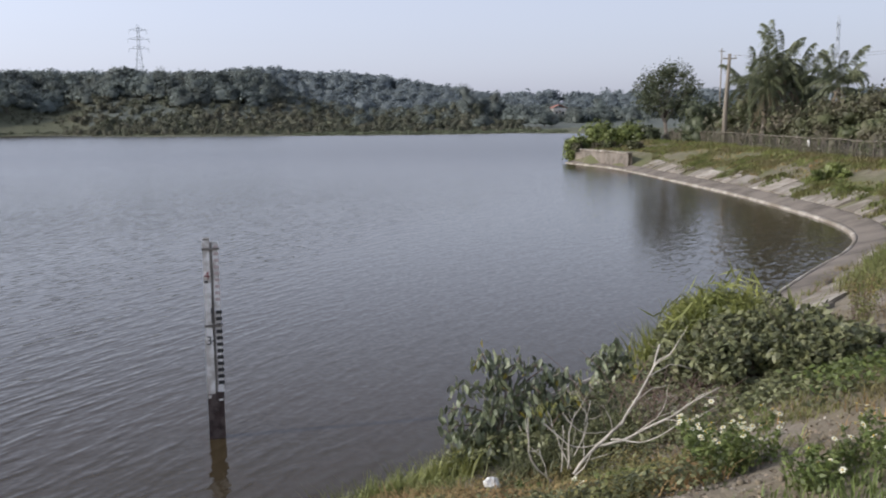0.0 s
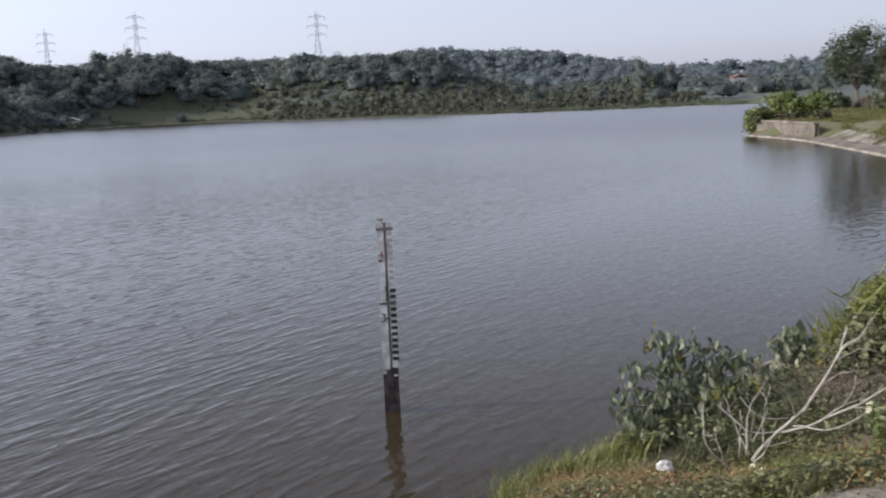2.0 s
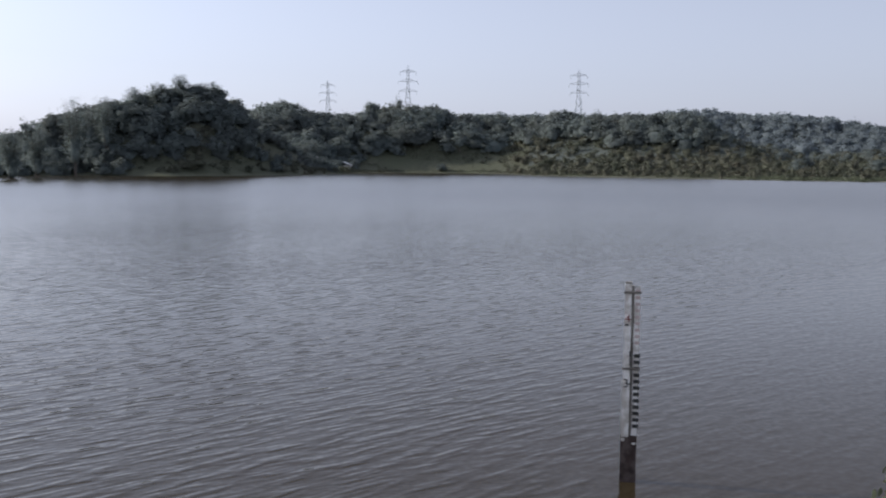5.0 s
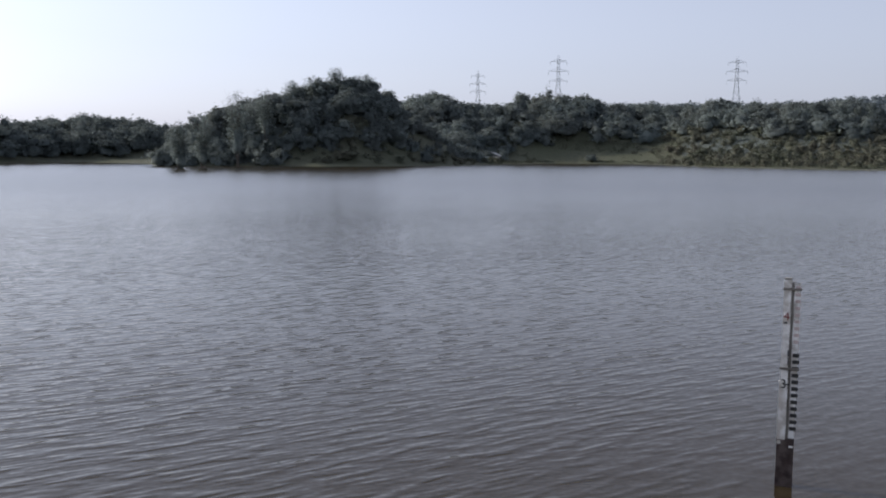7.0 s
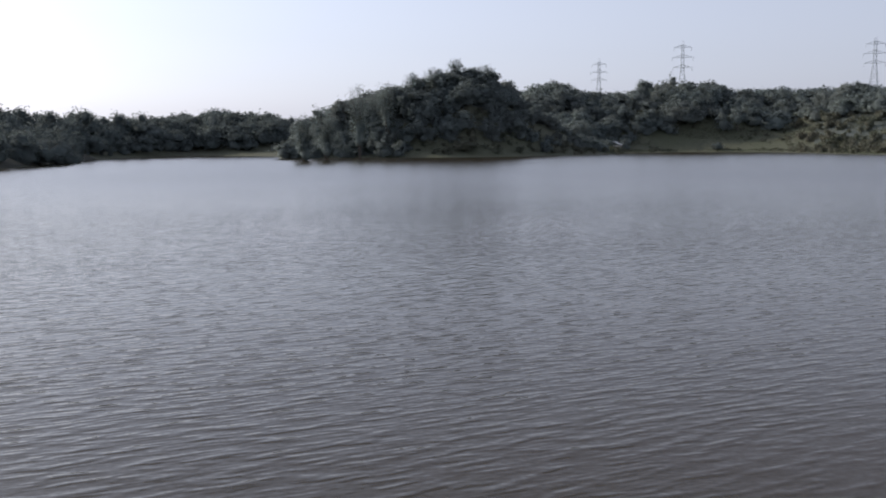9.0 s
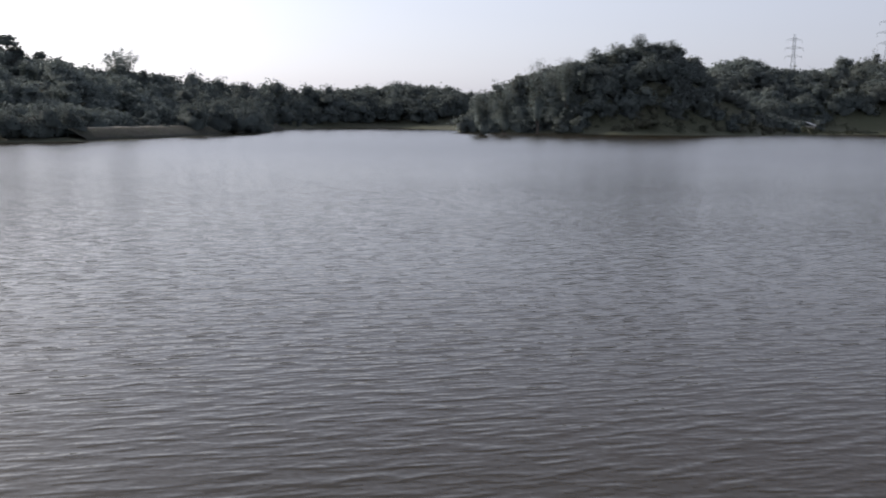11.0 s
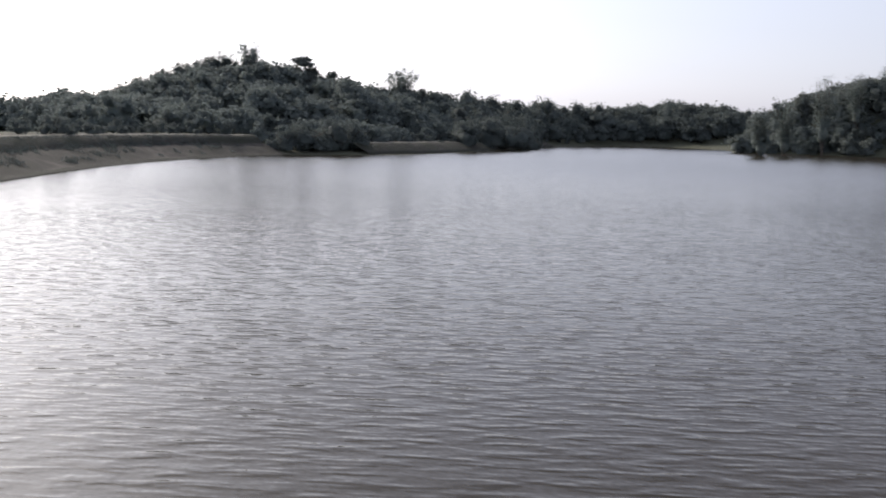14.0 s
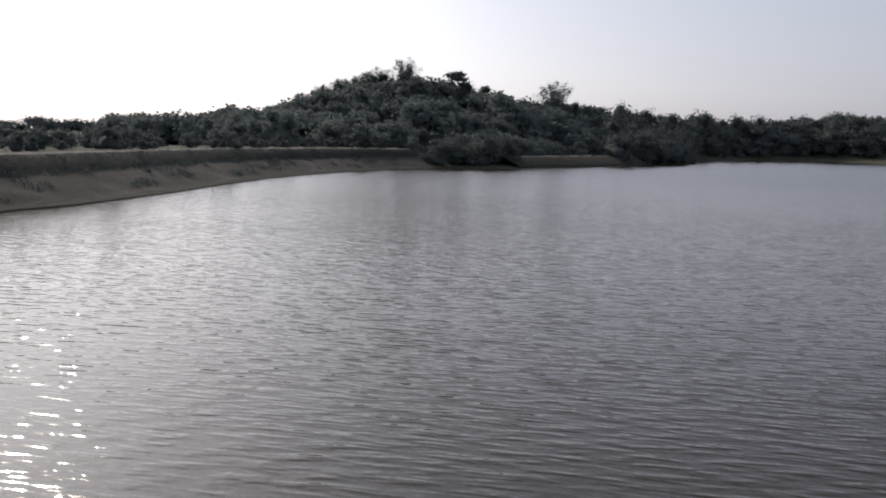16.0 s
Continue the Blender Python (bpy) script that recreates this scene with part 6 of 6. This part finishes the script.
# the thicket
def thicket(x, y, h, width, m, label, seed, leaf=0.115, per=260, blobs=12, depth=None):
    r = np.random.default_rng(seed)
    z = rest(x, y)
    b = thing("thicket", x, y, z, label, "bush", "thicket on the near bank")
    cloud = Cloud()
    for k in range(blobs):
        u, v = r.uniform(-0.5, 0.5), r.uniform(-0.5, 0.5)
        rad = h * r.uniform(0.24, 0.4)
        c = np.array([u * width * 0.9, v * (depth or width) * 0.8, h * r.uniform(0.3, 0.8) * (1 - 0.9 * u * u)])
        blob(cloud, c, rad, int(per * 1.3), leaf, r, 0.85, core=0.0)
        bm = bmesh.new()
        tip = c + (r.normal(size=3) * (0.25, 0.25, 0.1)) + (0, 0, rad * 0.8)
        add_limb(bm, [(c[0] * 0.3, c[1] * 0.3, -0.1), tuple(c * 0.7), tuple(tip)], 0.012, 0.003, 4)
        part("stem", bm, M_DRY_TWIG, b)
    piece("foliage", cloud.mesh("foliage", m), b)
    return b


thicket(4.10, 14.35, 0.75, 1.5, M_VINE, "leafy vine-covered thicket under tall grass", 131)
thicket(4.55, 13.35, 0.71, 1.5, M_VINE, "dense dark vine thicket on the near bank", 132)
thicket(5.20, 13.45, 0.71, 1.5, M_VINE, "vine-smothered bush with dark gaps", 133)
thicket(4.15, 12.25, 0.60, 1.3, M_VINE, "grey-green vine thicket over dead stems", 136)
thicket(4.85, 12.35, 0.57, 1.3, M_VINE, "vine thicket sloping down to bare soil", 137)
thicket(3.60, 13.05, 0.54, 1.1, M_VINE, "tangled vine and dead stems at the thicket's edge", 134)
thicket(5.75, 12.65, 0.32, 1.0, M_VINE, "low spreading vines at the thicket's foot", 135, blobs=7)

dead = thing("dead_stems", 3.3, 12.0, rest(3.3, 12.0), "tangle of reddish-brown dead stems", "dead branches")
rd = np.random.default_rng(140)
for k in range(130):
    a, ln = rd.uniform(0, 6.28), rd.uniform(0.35, 0.9)
    s = np.array([rd.normal() * 0.55 - 0.15, rd.normal() * 0.55 - 0.2, 0.0])
    e = s + np.array([math.cos(a) * ln * 0.7, math.sin(a) * ln * 0.5, ln * rd.uniform(0.25, 0.8)])
    bm = bmesh.new()
    add_limb(bm, [tuple(s - (0, 0, 0.05)), tuple((s + e) / 2 + (0, 0, 0.08)), tuple(e)], 0.007, 0.002, 4)
    part("twig", bm, M_DRY_TWIG, dead)


# long leaves of the grass clump that tops the thicket
rl = np.random.default_rng(141)
plume = Cloud()
for k in range(30):
    a, out = rl.uniform(0, 6.28), 0.75 * math.sqrt(rl.uniform())
    px, py = 4.4 + out * math.cos(a), 15.1 + out * math.sin(a)
    top_z = rest(px, py) + rl.uniform(0.6, 1.2) * (1 - 0.35 * (out / 0.75) ** 2)
    c = np.array([px, py, top_z]) + rl.normal(size=(90, 3)) * (0.16, 0.16, 0.17)
    plume.add(*leaves(c, rl.normal(size=(90, 3)) * (1, 1, 0.4), 0.42, 0.035, rl, droop=0.3))
tagged(new("leafy_grass", plume.mesh("leafy_grass", M_FRESH)), "bright yellow-green leafy grass over the thicket", "grass", kind="stuff")
# loose shoots that stick out of the thicket
shoots = Cloud()
for k in range(46):
    px, py = rl.uniform(3.5, 5.7), rl.uniform(12.1, 14.3)
    foot = np.array([px, py, rest(px, py) + 0.2])
    way_out = np.array([rl.normal() * 0.5, rl.normal() * 0.5 - 0.2, rl.uniform(0.3, 0.8)])
    u = rl.uniform(0.2, 1.0, (26, 1))
    c = foot + way_out * u + np.array([0, 0, -0.35]) * u ** 2 + rl.normal(size=(26, 3)) * 0.05
    shoots.add(*leaves(c, np.array([0, -0.3, 1.0]) + 0 * c, 0.13, 0.075, rl, jitter=0.7))
tagged(new("vine_shoots", shoots.mesh("vine_shoots", M_VINE)), "loose leafy vine shoots reaching out of the thicket", "vine", kind="stuff")


# ---------------------------------------------------------------- flowering weeds
def flower_mesh():
    v, f, idx_ = [], [], []
    for k in range(6):
        a = k * math.pi / 3
        t, s = np.array([math.cos(a), math.sin(a), 0]), np.array([-math.sin(a), math.cos(a), 0])
        n = len(v)
        v += [tuple(t * 0.006), tuple(t * 0.02 + s * 0.011 + (0, 0, 0.004)), tuple(t * 0.034 + (0, 0, -0.002)), tuple(t * 0.02 - s * 0.011 + (0, 0, 0.004))]
        f.append((n, n + 1, n + 2, n + 3))
    return mesh_of("petals", v, [f], M_PETAL)


def disc_mesh():
    bm = bmesh.new()
    bmesh.ops.create_icosphere(bm, subdivisions=1, radius=0.009)
    me = bpy.data.meshes.new("disc")
    bm.to_mesh(me)
    bm.free()
    me.materials.append(M_POLLEN)
    return me


PETALS, DISC = flower_mesh(), disc_mesh()


def flowering_weed(x, y, h, spread, n, blooms, label, seed):
    r = np.random.default_rng(seed)
    z = rest(x, y)
    w = thing("flowering_weed", x, y, z, label, "wildflower", "white-flowered weeds")
    cloud = Cloud()
    heads = []
    for k in range(n):
        a, out = r.uniform(0, 6.28), spread * math.sqrt(r.uniform())
        tip = np.array([out * math.cos(a), out * math.sin(a), h * r.uniform(0.55, 1.05)])
        foot = tip * (0.45, 0.45, 0)
        midp = (foot + tip) / 2 + r.normal(size=3) * 0.03
        bm = bmesh.new()
        add_limb(bm, [tuple(foot - (0, 0, 0.05)), tuple(midp), tuple(tip)], 0.006, 0.002, 4)
        part("stem", bm, M_HERB, w)
        u = r.uniform(0.1, 0.95, (40, 1)) ** 1.2
        c = foot + (tip - foot) * u + r.normal(size=(40, 3)) * 0.055 * (1.2 - u)
        cloud.add(*leaves(c, np.array([0, 0, 1.0]) + 0 * c, 0.075, 0.03, r, jitter=0.8))
        heads.append(tip)
    piece("foliage", cloud.mesh("foliage", M_HERB), w)
    for k in range(blooms):
        p = heads[k % n] + r.normal(size=3) * (0.05, 0.05, 0.03) * (1 if k >= n else 0.1)
        m = Matrix.Translation(p) @ pose(0, 0, 0, r.normal() * 25 + 20, r.normal() * 25, r.uniform(0, 360)) @ Matrix.Scale(r.uniform(0.6, 1.1), 4)
        head = piece("flower", PETALS, w, m)
        piece("disc", DISC, head, Matrix.Translation((0, 0, 0.004)))
    return w


flowering_weed(2.6, 8.75, 0.55, 0.34, 15, 26, "bushy green weed dotted with small white flowers", 151)
flowering_weed(2.8, 8.25, 0.5, 0.36, 15, 22, "leafy weed with white daisy-like flowers", 152)
flowering_weed(2.45, 8.05, 0.5, 0.4, 20, 20, "low leafy weed with a few white flowers", 153)
flowering_weed(3.35, 7.3, 0.4, 0.3, 6, 8, "tall stalked weed with white flowers on the bank's top", 154)
flowering_weed(3.75, 7.7, 0.42, 0.22, 5, 9, "thin weed holding up white flowers", 155)
flowering_weed(2.9, 7.0, 0.32, 0.4, 18, 4, "fresh green low weed with few flowers", 156)
flowering_weed(3.6, 6.9, 0.3, 0.4, 18, 3, "fresh green weed at the bank's top", 157)
flowering_weed(1.6, 8.7, 0.25, 0.4, 12, 6, "small weed with scattered white flowers among brown grass", 158)
flowering_weed(0.9, 9.3, 0.22, 0.4, 10, 3, "low weed with small pale flowers in brown grass", 159)

# stalky weeds on the bare bank
for k, (x, y, h) in enumerate([(7.0, 15.6, 0.9), (7.5, 16.4, 0.8), (6.6, 14.6, 0.6), (8.3, 17.2, 0.9), (7.9, 15.8, 0.7), (9.3, 18.8, 0.8)]):
    r = np.random.default_rng(160 + k)
    w = thing("stalky_weed", x, y, rest(x, y), "dry stalky weed on the bare bank", "weed", "stalky weeds")
    cloud = Cloud()
    for j in range(9):
        a, out = r.uniform(0, 6.28), r.uniform(0.05, 0.35)
        tip = (out * math.cos(a), out * math.sin(a), h * r.uniform(0.6, 1.1))
        bm = bmesh.new()
        add_limb(bm, [(0.3 * tip[0], 0.3 * tip[1], -0.05), (0.55 * tip[0], 0.55 * tip[1], 0.5 * tip[2]), tip], 0.007, 0.002, 4)
        part("stem", bm, M_DRY_TWIG, w)
        c = np.array(tip) * r.uniform(0.4, 1.0, (26, 1)) + r.normal(size=(26, 3)) * 0.05
        cloud.add(*leaves(c, sphere_points(26, r), 0.07, 0.03, r))
    piece("foliage", cloud.mesh("foliage", M_WEED if k % 2 else M_GRASS), w)

# clods and stones on the bare soil
rc = np.random.default_rng(180)
clods = Cloud()
for k in range(700):
    px, py = rc.uniform(2.2, 9.0), rc.uniform(6.8, 17.5)
    size = rc.uniform(0.012, 0.045)
    clods.add(ICO_V * (size * rc.uniform(0.6, 1.3, 3)) * rc.uniform(0.8, 1.2, (len(ICO_V), 1)) + (px, py, rest(px, py) + size * 0.3), tris=ICO_F)
tagged(new("soil_clods", clods.mesh("soil_clods", M_BANK)), "dry crumbs and clods of earth on the bank", "soil", kind="stuff")

# litter
bag = bmesh.new()
bmesh.ops.create_icosphere(bag, subdivisions=4, radius=0.09)
for v in bag.verts:
    p = v.co * 14
    k = 1 + 0.28 * noise.noise(p) + 0.16 * noise.noise(p * 2.3)
    v.co = Vector((v.co.x * 1.05 * k, v.co.y * 0.8 * k, v.co.z * 0.85 * k))
bag_me = bpy.data.meshes.new("plastic_bag")
bag.to_mesh(bag_me)
bag.free()
bag_me.materials.append(M_BAG)
bag_ob = new("plastic_bag", bag_me)
bag_ob.matrix_basis = Matrix.Translation((0.54, 10.25, rest(0.54, 10.25) + 0.24))
tagged(bag_ob, "crumpled white plastic bag lying in weeds", "bag")
